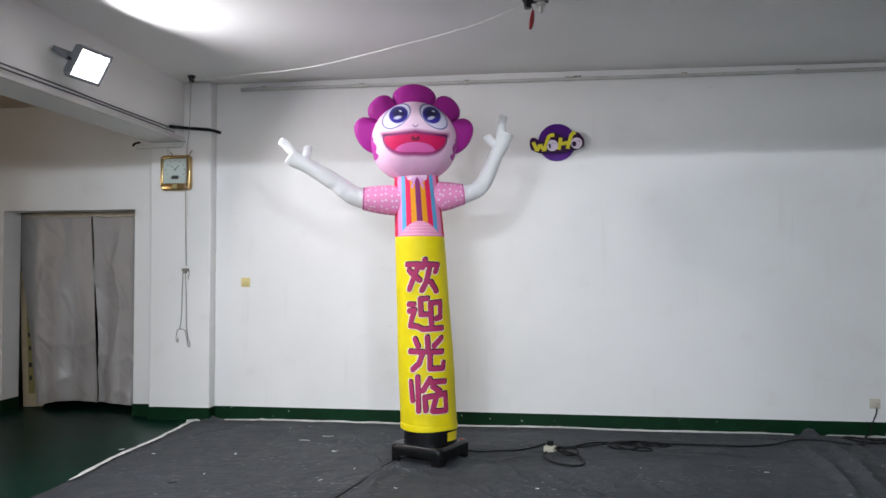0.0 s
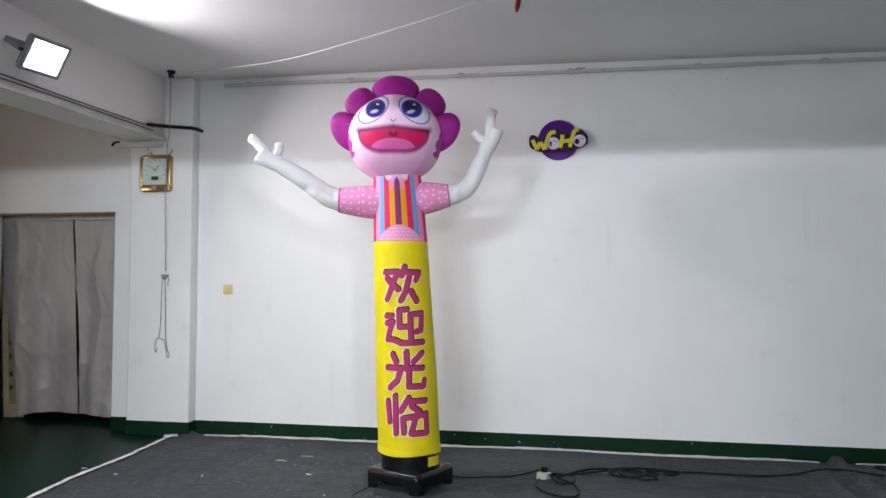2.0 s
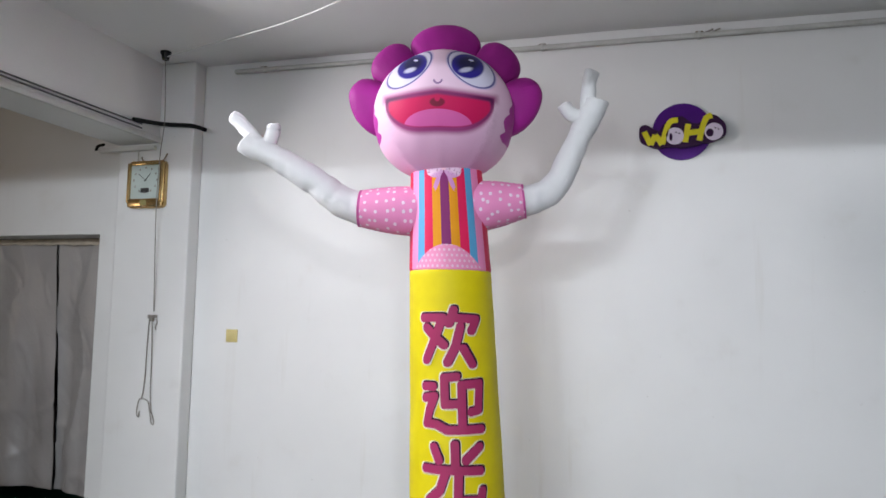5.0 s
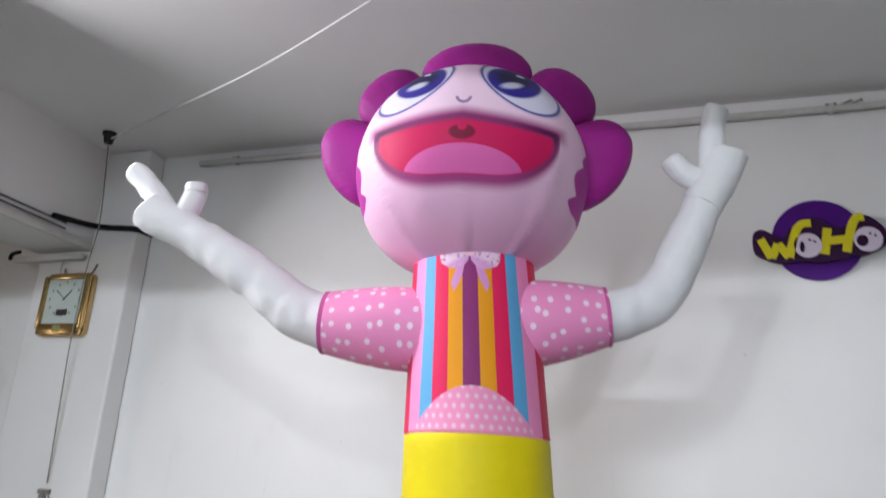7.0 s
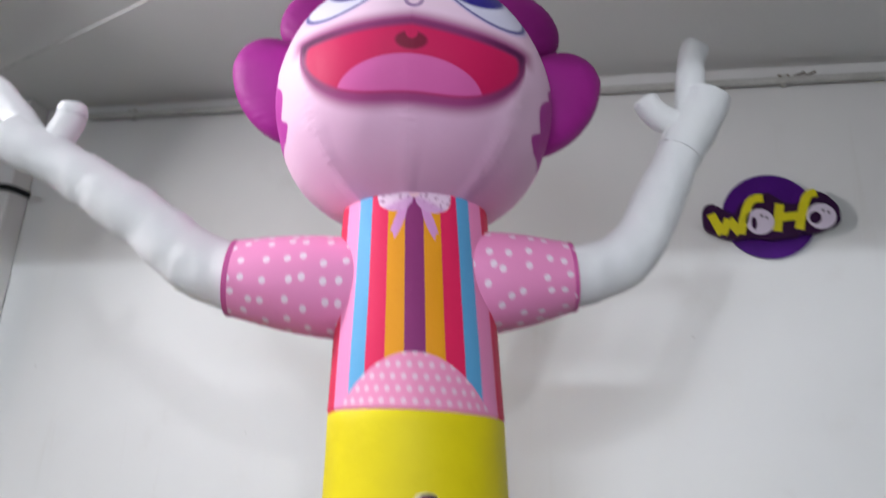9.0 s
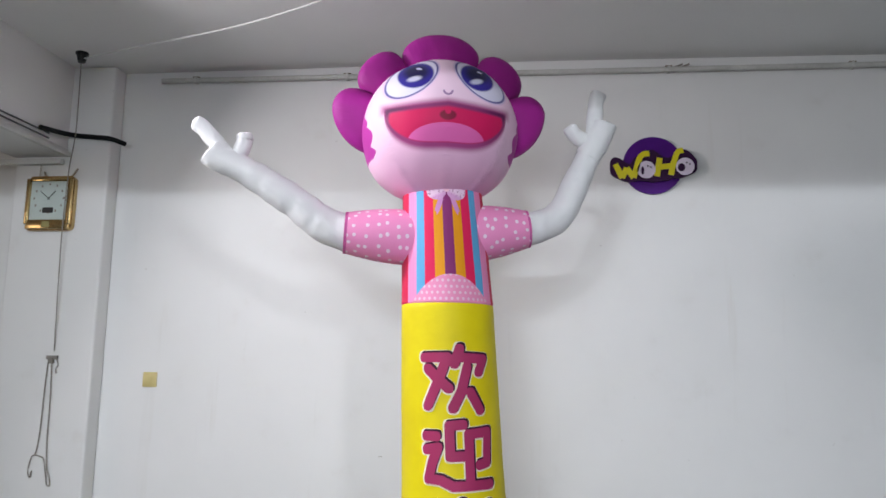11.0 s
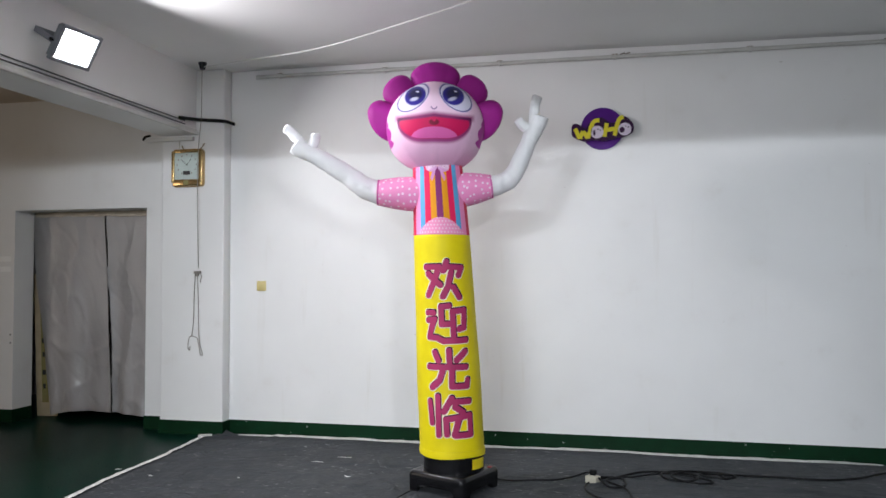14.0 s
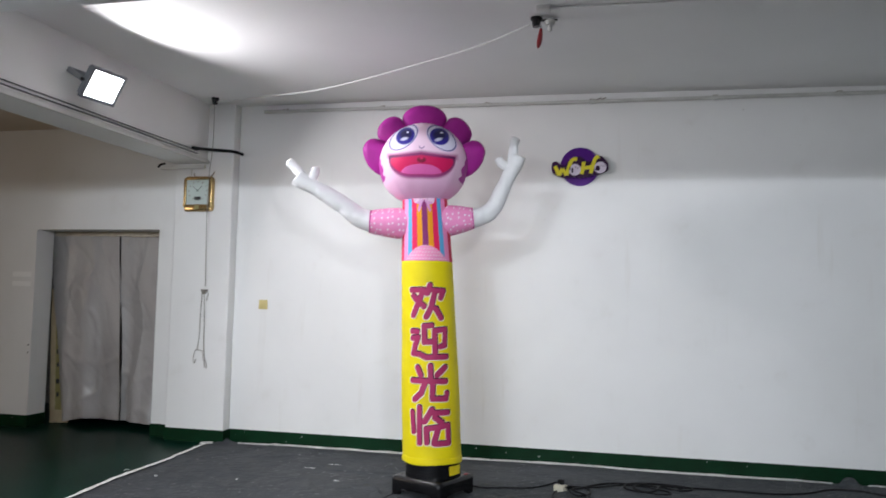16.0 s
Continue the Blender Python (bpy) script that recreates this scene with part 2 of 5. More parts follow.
def curtain_plastic():
    g = Graph("dusty_clear_plastic", 0.4)
    big, folds = g.noise(1.3, 3), g.noise(2.6, 2, 0.4, squash=(1.5, 1.5, 0.8))
    crinkle = g.m("ABSOLUTE", g.m("SUBTRACT", g.noise(4.0, 3, 0.5, squash=(1.2, 1.2, 0.9)), 0.5))
    g.colour(g.mix(g.step(big, 0.3, 0.7), (0.31, 0.297, 0.292), (0.375, 0.36, 0.353)))
    g.put(g.b.inputs["Roughness"], g.m("ADD", g.m("MULTIPLY", big, 0.3), 0.20))
    g.bump(g.m("ADD", g.m("ADD", g.m("MULTIPLY", folds, 0.6), g.m("MULTIPLY", g.noise(11, 3, 0.5), 0.09)), g.m("MULTIPLY", g.step(crinkle, 0.05, 0.0), 0.04)), 0.34, 0.05)
    return g.mat


PLASTIC = curtain_plastic()

# ---- mesh helpers ----


def finish(name, bm, mats, smooth=True):
    me = bpy.data.meshes.new(name)
    bm.normal_update()
    bm.to_mesh(me)
    bm.free()
    for m in mats if isinstance(mats, (list, tuple)) else [mats]:
        me.materials.append(m)
    if smooth:
        me.polygons.foreach_set("use_smooth", [True] * len(me.polygons))
        me.set_sharp_from_angle(angle=radians(38))
    return me


def part(name, bm, material, parent, label="", smooth=True):
    ob = new(name, finish(name, bm, material, smooth))
    ob.parent = parent
    if label:
        tagged(ob, label)
    return ob


def thing(name, label, category, at=(0, 0, 0), turn=0.0, group="", kind=""):
    ob = new(name)
    ob.empty_display_size = 0.1
    ob.matrix_world = pose(*at, 0, 0, turn)
    return tagged(ob, label, category, group, kind)


def solid(name, bm, material, label, category, at=(0, 0, 0), turn=0.0, group="", kind="", smooth=True):
    ob = new(name, finish(name, bm, material, smooth))
    ob.matrix_world = pose(*at, 0, 0, turn)
    return tagged(ob, label, category, group, kind)


def box(bm, lo, hi, bevel=0.0, seg=2, m=None):
    mid, size = (Vector(lo) + Vector(hi)) / 2, Vector(hi) - Vector(lo)
    r = bmesh.ops.create_cube(bm, size=1.0, matrix=Matrix.Translation(mid) @ Matrix.Diagonal((*size, 1)))
    vs = r["verts"]
    if bevel:
        es = list({e for v in vs for e in v.link_edges})
        r = bmesh.ops.bevel(bm, geom=es, offset=bevel, segments=seg, profile=0.5, affect="EDGES", clamp_overlap=True)
        vs = list({v for f in r["faces"] for v in f.verts} | {v for v in vs if v.is_valid})
    if m is not None:
        bmesh.ops.transform(bm, matrix=m, verts=[v for v in vs if v.is_valid])
    return vs


def boxes(*bs, bevel=0.0):
    bm = bmesh.new()
    for lo, hi in bs:
        box(bm, lo, hi, bevel)
    return bm


def rod(bm, a, b, r, r2=None, seg=16):
    a, b = Vector(a), Vector(b)
    m = Matrix.Translation((a + b) / 2) @ (b - a).to_track_quat("Z", "Y").to_matrix().to_4x4()
    return bmesh.ops.create_cone(bm, cap_ends=True, segments=seg, radius1=r, radius2=r if r2 is None else r2, depth=(b - a).length, matrix=m)["verts"]


def blob(bm, mid, size, u=24, v=16):
    m = Matrix.Translation(mid) @ Matrix.Diagonal((*size, 1))
    return bmesh.ops.create_uvsphere(bm, u_segments=u, v_segments=v, radius=1.0, matrix=m)["verts"]


def smooth_line(pts, n=8):
    """A Catmull-Rom line through the points."""
    ps = [Vector(p) for p in pts]
    ps = [2 * ps[0] - ps[1], *ps, 2 * ps[-1] - ps[-2]]
    out = []
    for i in range(1, len(ps) - 2):
        a, b, c, d = ps[i - 1:i + 3]
        for k in range(n):
            t = k / n
            out.append(0.5 * (2 * b + (c - a) * t + (2 * a - 5 * b + 4 * c - d) * t * t + (3 * b - a - 3 * c + d) * t ** 3))
    return [*out, ps[-2]]


def sweep(bm, line, radius, seg=8, mat=0, up=(0, 0, 1), squash=1.0):
    """A tube along a line; radius is a number or a function of 0..1."""
    rings, n = [], len(line)
    for i, p in enumerate(line):
        d = (line[min(i + 1, n - 1)] - line[max(i - 1, 0)]).normalized()
        side = d.cross(Vector(up))
        if side.length < 1e-3:
            side = d.cross(Vector((1, 0, 0)))
        side.normalize()
        top = side.cross(d)
        r = radius(i / (n - 1)) if callable(radius) else radius
        rings.append([bm.verts.new(p + (side * math.cos(a) + top * math.sin(a) * squash) * r) for a in (2 * math.pi * k / seg for k in range(seg))])
    for a, b in zip(rings, rings[1:]):
        for k in range(seg):
            f = bm.faces.new((a[k], a[(k + 1) % seg], b[(k + 1) % seg], b[k]))
            f.material_index = mat
    for ring in (rings[0][::-1], rings[-1]):
        bm.faces.new(ring).material_index = mat
    return rings


def cable(pts, r, n=8, seg=8):
    bm = bmesh.new()
    sweep(bm, smooth_line(pts, n), r, seg)
    return bm


def plate(bm, outline, depth, y=0.0, mat=0, bevel=0.0):
    """An upright slab with that outline in x and z, its front towards -y."""
    front = [bm.verts.new((x, y - depth, z)) for x, z in outline]
    back = [bm.verts.new((x, y, z)) for x, z in outline]
    n = len(outline)
    made = [bm.faces.new(front)]
    for i in range(n):
        made.append(bm.faces.new((front[i], back[i], back[(i + 1) % n], front[(i + 1) % n])))
    for f in made:
        f.material_index = mat
    bmesh.ops.recalc_face_normals(bm, faces=made)
    return made


def oval(cx, cz, rx, rz, n=40, turn=0.0):
    c, s = math.cos(radians(turn)), math.sin(radians(turn))
    return [(cx + rx * math.cos(a) * c - rz * math.sin(a) * s, cz + rx * math.cos(a) * s + rz * math.sin(a) * c) for a in (2 * math.pi * k / n for k in range(n))]


# ---- the room ----
H, W = 3.30, 7.44                       # ceiling, back wall
DL, DR, DH, DT = -5.13, -3.675, 2.07, 0.25  # doorway, and the wall's thickness
X0, X1, Y0 = -8.0, 9.5, -4.5


def structure(name, bm, material, label, category):
    return solid(name, bm, material, label, category, kind="structure", smooth=False)


structure("wall_back", boxes(((DR, W, 0), (X1, W + DT, H)), ((X0, W, 0), (DL, W + DT, H)), ((DL, W, DH), (DR, W + DT, H))), WALL,
          "white painted back wall, lightly stained", "wall")
structure("wall_right", boxes(((X1, Y0, 0), (X1 + 0.2, W, H))), WALL, "plain white side wall", "wall")
# unseen wall, beige for warm bounce; its opening holds the added fill lamp
structure("wall_left", boxes(((X0 - 0.2, Y0, 0), (X0, BAY_FILL[0], H)), ((X0 - 0.2, BAY_FILL[1], 0), (X0, W, H)), ((X0 - 0.2, BAY_FILL[0], 0), (X0, BAY_FILL[1], BAY_FILL[2])), ((X0 - 0.2, BAY_FILL[0], BAY_FILL[3]), (X0, BAY_FILL[1], H))), BEIGE, "unseen side bay wall, beige to bounce warm light", "wall")
cuts = [X0, *(x for pair in WINDOWS for x in pair), X1]
bm = boxes(*(((a, Y0 - 0.2, 0), (b, Y0, H)) for a, b in zip(cuts[::2], cuts[1::2])), *(((a, Y0 - 0.2, 0), (b, Y0, SILL)) for a, b in WINDOWS), *(((a, Y0 - 0.2, HEAD), (b, Y0, H)) for a, b in WINDOWS))
structure("wall_front", bm, WALL, "plain white wall behind the walk", "wall")
# unseen wall added to keep the rear lamps' light out of the bay
structure("wall_light_block", boxes(((-3.42, Y0, 0), (-3.12, 3.3, 2.708)), ((-3.42, 3.3, 0), (-3.22, 4.55, 1.15))), WALL, "unseen white wall added under the side beam to shade the bay", "wall")
SAG = 0.012                              # fall of the ceiling, per metre, past the room's middle
bm = boxes(((X0, Y0, H), (0.0, W, H + 0.15)), ((0.0, Y0, H), (X1, W, H + 0.15)))
for v in bm.verts:
    if v.co.x > 1:
        v.co.z -= SAG * v.co.x
structure("ceiling", bm, CEIL, "off-white painted flat ceiling", "ceiling")
structure("floor", boxes(((X0, Y0, -0.1), (X1, 10.5, 0.0))), EPOXY, "dark green glossy painted concrete floor", "floor")
structure("pillar", boxes(((-3.435, 7.31, 0), (-2.81, W - 0.002, H)), bevel=0.012), WALL, "white painted square pillar against the wall", "pillar")
structure("beam_side", boxes(((-3.44, Y0, 2.71), (-3.09, 7.308, H))), CEIL, "white painted ceiling beam over the open bay", "beam")
structure("beam_cross", boxes(((-3.088, 3.25, 2.75), (X1, 3.62, H))), CEIL, "white painted ceiling beam across the room", "beam")
structure("ceiling_side_bay", boxes(((X0, Y0, 3.14), (-3.442, W - 0.002, 3.2))), BEIGE, "beige-grey lower ceiling of the side bay", "ceiling")
structure("back_room", boxes(((-6.2, 10.3, 0), (-2.6, 10.4, 2.8)), ((-6.3, W + DT, 0), (-6.2, 10.4, 2.8)), ((-2.6, W + DT, 0), (-2.5, 10.4, 2.8)),
                             ((-6.3, W + DT, 2.8), (-2.5, 10.4, 2.9))), DUSTY, "dim grey room behind the curtain", "room")

for k, (a, b) in enumerate(WINDOWS):
    win = thing("window_%d" % (k + 1), "white framed window behind the walk", "window", kind="structure")
    m = (a + b) / 2
    part("window_frame", boxes(((a, Y0 - 0.16, SILL), (a + 0.05, Y0 - 0.1, HEAD)), ((b - 0.05, Y0 - 0.16, SILL), (b, Y0 - 0.1, HEAD)), ((a + 0.05, Y0 - 0.16, HEAD - 0.05), (b - 0.05, Y0 - 0.1, HEAD)),
                               ((a + 0.05, Y0 - 0.16, SILL), (b - 0.05, Y0 - 0.1, SILL + 0.05)), ((m - 0.025, Y0 - 0.16, SILL + 0.05), (m + 0.025, Y0 - 0.1, HEAD - 0.05))), TRUNK, win)

# green painted skirting bands
SK = 0.125
bm = boxes(((-2.806, W - 0.006, 0), (X1, W, SK)), ((-2.81, 7.31, 0), (-2.804, W - 0.006, SK)), ((-3.441, 7.304, 0), (-2.804, 7.31, SK)),
           ((-3.441, 7.31, 0), (-3.435, W - 0.006, SK)), ((DR, W - 0.006, 0), (-3.441, W, SK)), ((X0, W - 0.006, 0), (DL, W, SK)),
           ((DL, W - 0.006, 0), (DL + 0.006, W + DT, SK)), ((DR - 0.006, W - 0.006, 0), (DR, W + DT, SK)))
structure("baseboard", bm, SKIRT, "dark green painted skirting band", "baseboard")

# conduit along the top of the wall, with its clips
conduit = thing("conduit", "grey-white plastic conduit clipped along the wall top", "pipe", (0, 0, 0))
bm = bmesh.new()
rod(bm, (-2.55, 7.415, 3.234), (X1, 7.415, 3.162), 0.017)
part("pipe", bm, PIPE, conduit)
for x in (-2.32, -1.33, -0.32, 0.63, 1.67, 2.65, 3.7, 4.7):
    z = 3.234 - 0.006 * (x + 2.55)
    bm = boxes(((x - 0.010, 7.3965, z - 0.0185), (x + 0.010, 7.44, z + 0.0185)), bevel=0.004)
    clip = part("clip", bm, PIPE, conduit)
    part("screw_stain", boxes(((x - 0.022, 7.405, z + 0.0186), (x + 0.022, 7.432, z + 0.0235)), bevel=0.002), RUST, clip, "rusty screw")
for x in (0.66, 0.70):
    bm = bmesh.new()
    rod(bm, (x, 7.413, 3.225), (x + 0.05, 7.40, 3.240), 0.006, seg=8)
    part("tie", bm, GREYCORD, conduit)

# trunking and cables along the side beam
trunking = thing("cable_trunking", "white trunking ledge with two dark grey cables along the beam", "trunking")
part("ledge", boxes(((-3.092, Y0, 2.705), (-3.06, 7.30, 2.735)), ((-3.092, Y0, 2.735), (-3.078, 7.30, 2.755)), bevel=0.004), TRUNK, trunking)
for z, x in ((2.772, -3.08), (2.798, -3.08)):
    bm = bmesh.new()
    sweep(bm, [Vector((x, y, z + 0.002 * math.sin(y * 2.7 + z * 90))) for y in np.arange(Y0, 7.3, 0.2)], 0.0055, 8)
    part("cable", bm, LEAD, trunking, "dark grey cable")
solid("insulated_cable_end", cable([(-3.068, 7.0, 2.805), (-3.063, 7.2, 2.832), (-3.02, 7.284, 2.84), (-2.9, 7.291, 2.829), (-2.8, 7.297, 2.818), (-2.735, 7.36, 2.80)], 0.0155), RUBBER,
      "thick black sleeved cable end across the pillar", "cable")

# stub of trunking under the beam's end
stub = thing("trunking_stub", "short white trunking stub with a frayed dark cable", "trunking")
part("channel", boxes(((-3.58, 7.262, 2.655), (-3.10, 7.30, 2.69)), bevel=0.004), TRUNK, stub)
part("cable_end", cable([(-3.605, 7.27, 2.676), (-3.575, 7.252, 2.698), (-3.52, 7.25, 2.708)], 0.011), RUBBER, stub, "frayed black cable end")

# ---- doorway: plastic curtain, leaning board ----
def curtain_panel(x0, x1, zb, seed, y0, lean):
    bm = bmesh.new()
    nx, nz = 44, 84
    rows = []
    for j in range(nz + 1):
        t = j / nz                       # 0 at the rail
        row = []
        for i in range(nx + 1):
            s = i / nx
            x = x0 + (x1 - x0) * s + lean(s, t)
            amp = 0.010 + 0.034 * t
            y = y0 + amp * math.sin(s * 7.1 + seed * 1.7 + 0.8 * t) + 0.018 * t * math.sin(s * 17 + seed + 3 * t)
            y += 0.02 * noise.noise((s * 3 + seed, t * 5, 0.3))
            crease = 1 - abs(noise.noise((s * 2.6 + t * 2.2 + seed, t * 3.4 - s * 1.2, 1.7))) * 5
            y -= 0.011 * max(0.0, crease) ** 2 * (0.4 + t)
            crease = 1 - abs(noise.noise((s * 4.1 - t * 3.0, t * 4.4 + seed, 5.2))) * 6
            y += 0.006 * max(0.0, crease) ** 2
            z = DH - 0.025 - (DH - 0.025 - zb(s)) * t
            row.append(bm.verts.new((x, y, z)))
        rows.append(row)
    for a, b in zip(rows, rows[1:]):
        for i in range(nx):
            bm.faces.new((a[i], b[i], b[i + 1], a[i + 1]))
    r = bmesh.ops.extrude_face_region(bm, geom=bm.faces[:])
    bmesh.ops.translate(bm, verts=[v for v in r["geom"] if isinstance(v, bmesh.types.BMVert)], vec=(0, 0.003, 0))
    bmesh.ops.recalc_face_normals(bm, faces=bm.faces[:])
    return bm


def slit(t):
    """How far the second panel stands off the first, down from the rail."""
    if t < 0.27:
        return 0.004 + 0.014 * math.sin(math.pi * t / 0.27)
    if 0.36 < t < 0.82:
        return 0.024 * math.sin(math.pi * (t - 0.36) / 0.46) ** 0.8
    return -0.012 - 0.05 * max(0.0, t - 0.82)


curtain = thing("strip_curtain", "dusty translucent grey plastic sheet curtain in the doorway", "curtain")
part("panel", curtain_panel(-5.19, -4.337, lambda s: 0.030 + 0.058 * min(1, s / 0.4) - 0.02 * max(0, s - 0.4), 1, 7.72, lambda s, t: (1 - s) * 0.255 * t ** 1.4 + s * 0.09 * t), PLASTIC, curtain)
part("panel", curtain_panel(-4.343, -3.60, lambda s: 0.072 - 0.012 * s, 4, 7.735, lambda s, t: (1 - s) * (0.09 * t + slit(t))), PLASTIC, curtain)
bm = bmesh.new()
rod(bm, (DL + 0.004, 7.735, DH - 0.02), (DR - 0.004, 7.735, DH - 0.02), 0.014)
part("rail", bm, GREY, curtain, "grey curtain rail")
bm = bmesh.new()
tops = []
for k in range(60):
    x = DL + 0.01 + (DR - DL - 0.02) * k / 59
    low = DH - 0.052 + 0.012 * noise.noise((x * 9, 0.3, 2.0)) + 0.006 * noise.noise((x * 31, 1.3, 2.0))
    tops.append([bm.verts.new((x, 7.692 + 0.004 * math.sin(x * 23), low)), bm.verts.new((x, 7.70, DH - 0.004))])
for p, q in zip(tops, tops[1:]):
    bm.faces.new((p[0], q[0], q[1], p[1]))
r = bmesh.ops.extrude_face_region(bm, geom=bm.faces[:])
bmesh.ops.translate(bm, verts=[v for v in r["geom"] if isinstance(v, bmesh.types.BMVert)], vec=(0, 0.004, 0))
bmesh.ops.recalc_face_normals(bm, faces=bm.faces[:])
part("header_tape", bm, TAPE, curtain, "torn yellowed tape along the top")

board = thing("leaning_board", "pale wooden board with dark markings leaning in the doorway", "board", (-5.075, 7.80, 0.0), 0)
lean_m = Matrix.Rotation(radians(-2.6), 4, "Y")
bm = bmesh.new()
box(bm, (-0.07, -0.012, 0), (0.16, 0.012, 1.45), 0.003, 2, lean_m)
part("panel", bm, WOOD, board)
bm = bmesh.new()
box(bm, (0.0, -0.0145, 0.14), (0.075, -0.0125, 1.2), 0, 1, lean_m)
strip_part = part("label_strip", bm, OLIVE, board, "olive printed strip")
for z, w in ((0.28, 0.03), (0.42, 0.04), (0.60, 0.026), (0.74, 0.036), (0.9, 0.03)):
    bm = bmesh.new()
    box(bm, (0.030 - w / 2, -0.0165, z), (0.030 + w / 2, -0.0147, z + 0.05), 0, 1, lean_m)
    part("mark", bm, DARK, strip_part)

# two paper strips on the wall of the side bay
for z in (1.595, 1.495):
    solid("paper_strip", boxes(((-0.115, -0.002, -0.026), (0.115, 0, 0.026))), PAPER, "blank white paper strip taped to the wall", "notice",
          (-5.285, W - 0.001, z), group="paper strips on the wall")

# ---- floor sheet ----
def edge_x(y):
    return -2.955 + 0.055 * (W - y) + 0.012 * math.sin(y * 5.1) + 0.006 * math.sin(y * 13)


FOLDS = [  # from, to, height, half width
    ((-0.72, 5.80), (-0.36, 5.74), 0.010, 0.030), ((-0.26, 5.76), (-0.06, 6.06), 0.010, 0.030), ((-0.95, 6.12), (-0.76, 5.88), 0.010, 0.026), ((-0.60, 5.70), (-0.80, 5.45), 0.008, 0.026), ((-1.5, 6.55), (-0.85, 6.62), 0.007, 0.022), ((-2.3, 6.80), (-1.7, 7.12), 0.006, 0.022),
    ((-0.70, 6.02), (-0.92, 4.9), 0.004, 0.030), ((-0.62, 5.95), (-0.72, 5.2), 0.008, 0.03),
    ((2.67, 7.05), (2.60, 5.5), 0.026, 0.045), ((2.50, 7.1), (2.36, 5.4), 0.018, 0.045), ((2.85, 7.2), (2.95, 6.1), 0.014, 0.05),
    ((1.1, 6.28), (2.05, 6.06), 0.012, 0.030), ((1.70, 5.95), (2.06, 5.45), 0.014, 0.030), ((0.0, 6.12), (0.34, 5.58), 0.011, 0.028),
    ((0.40, 5.82), (0.74, 5.3), 0.012, 0.028), ((0.85, 5.95), (1.25, 5.35), 0.010, 0.03), ((1.2, 5.7), (1.75, 5.2), 0.012, 0.03),
    ((-2.72, 6.36), (-2.30, 7.40), 0.007, 0.020), ((-2.62, 5.27), (-2.1, 5.34), 0.010, 0.020), ((-0.2, 5.6), (0.2, 4.9), 0.010, 0.03),
    ((0.9, 6.5), (1.6, 6.42), 0.007, 0.025), ((1.6, 6.6), (2.3, 6.35), 0.008, 0.03), ((0.6, 5.2), (1.0, 4.6), 0.011, 0.03)]
rnd = random.Random(21)
for k in range(34):
    x, y, a, ln = rnd.uniform(-2.5, 4.4), rnd.uniform(4.4, 6.9), radians(rnd.choice((-55, -62, -20, -48, 30)) + rnd.uniform(-12, 12)), rnd.uniform(0.25, 0.8)
    FOLDS.append(((x, y), (x + ln * math.cos(a), y + ln * math.sin(a)), rnd.uniform(0.003, 0.008) * (0.6 if x < -0.8 else 1.0), rnd.uniform(0.018, 0.032)))


@functools.lru_cache(maxsize=None)
def sheet_z(x, y):
    n = noise.noise
    z = 0.012 + 0.006 * n((x * 1.3, y * 1.6, 0)) + 0.004 * n((x * 2.9 + y * 1.5, y * 3.5 - x, 3.1))
    u, v = (x - 2.67), (7.40 - y)
    z += 0.06 * math.exp(-(u / 0.06) ** 4 - (v / 0.15) ** 4)
    z += 0.058 * math.exp(-((x + 2.835) / 0.085) ** 2 - ((7.43 - y) / 0.11) ** 2)       # the corner rides up the skirting
    for (ax, ay), (bx, by), high, wide in FOLDS:
        dx, dy = bx - ax, by - ay
        ln2 = dx * dx + dy * dy
        t = ((x - ax) * dx + (y - ay) * dy) / ln2
        if -0.15 < t < 1.15:
            off = ((x - ax) * dy - (y - ay) * dx) / math.sqrt(ln2) + 0.03 * math.sin(t * 5 + ax * 7)
            q = off / (wide if off > 0 else wide * 0.55)
            if abs(q) < 3:
                z += 2.1 * high * math.exp(-q * q) * max(0.0, min(1, (t + 0.15) / 0.3, (1.15 - t) / 0.4))
    return max(z, 0.004)


bm = bmesh.new()
ys = [*np.arange(Y0 + 0.1, 4.4, 0.25), *np.arange(4.4, 7.385, 0.022)]
rows = []
for y in ys:
    xs = [0.0, *np.linspace(0.012, 0.72, 270), *np.linspace(0.735, 1.0, 10)]
    rows.append([bm.verts.new((edge_x(y) + s * (6.45 - edge_x(y)), y, sheet_z(edge_x(y) + s * (6.45 - edge_x(y)), y) if s else 0.001)) for s in xs])
for a, b in zip(rows, rows[1:]):
    for i in range(len(a) - 1):
        bm.faces.new((a[i], a[i + 1], b[i + 1], b[i]))
solid("floor_sheet", bm, SHEET, "grey cloth sheet spread over the floor, creased", "floor covering", kind="structure")


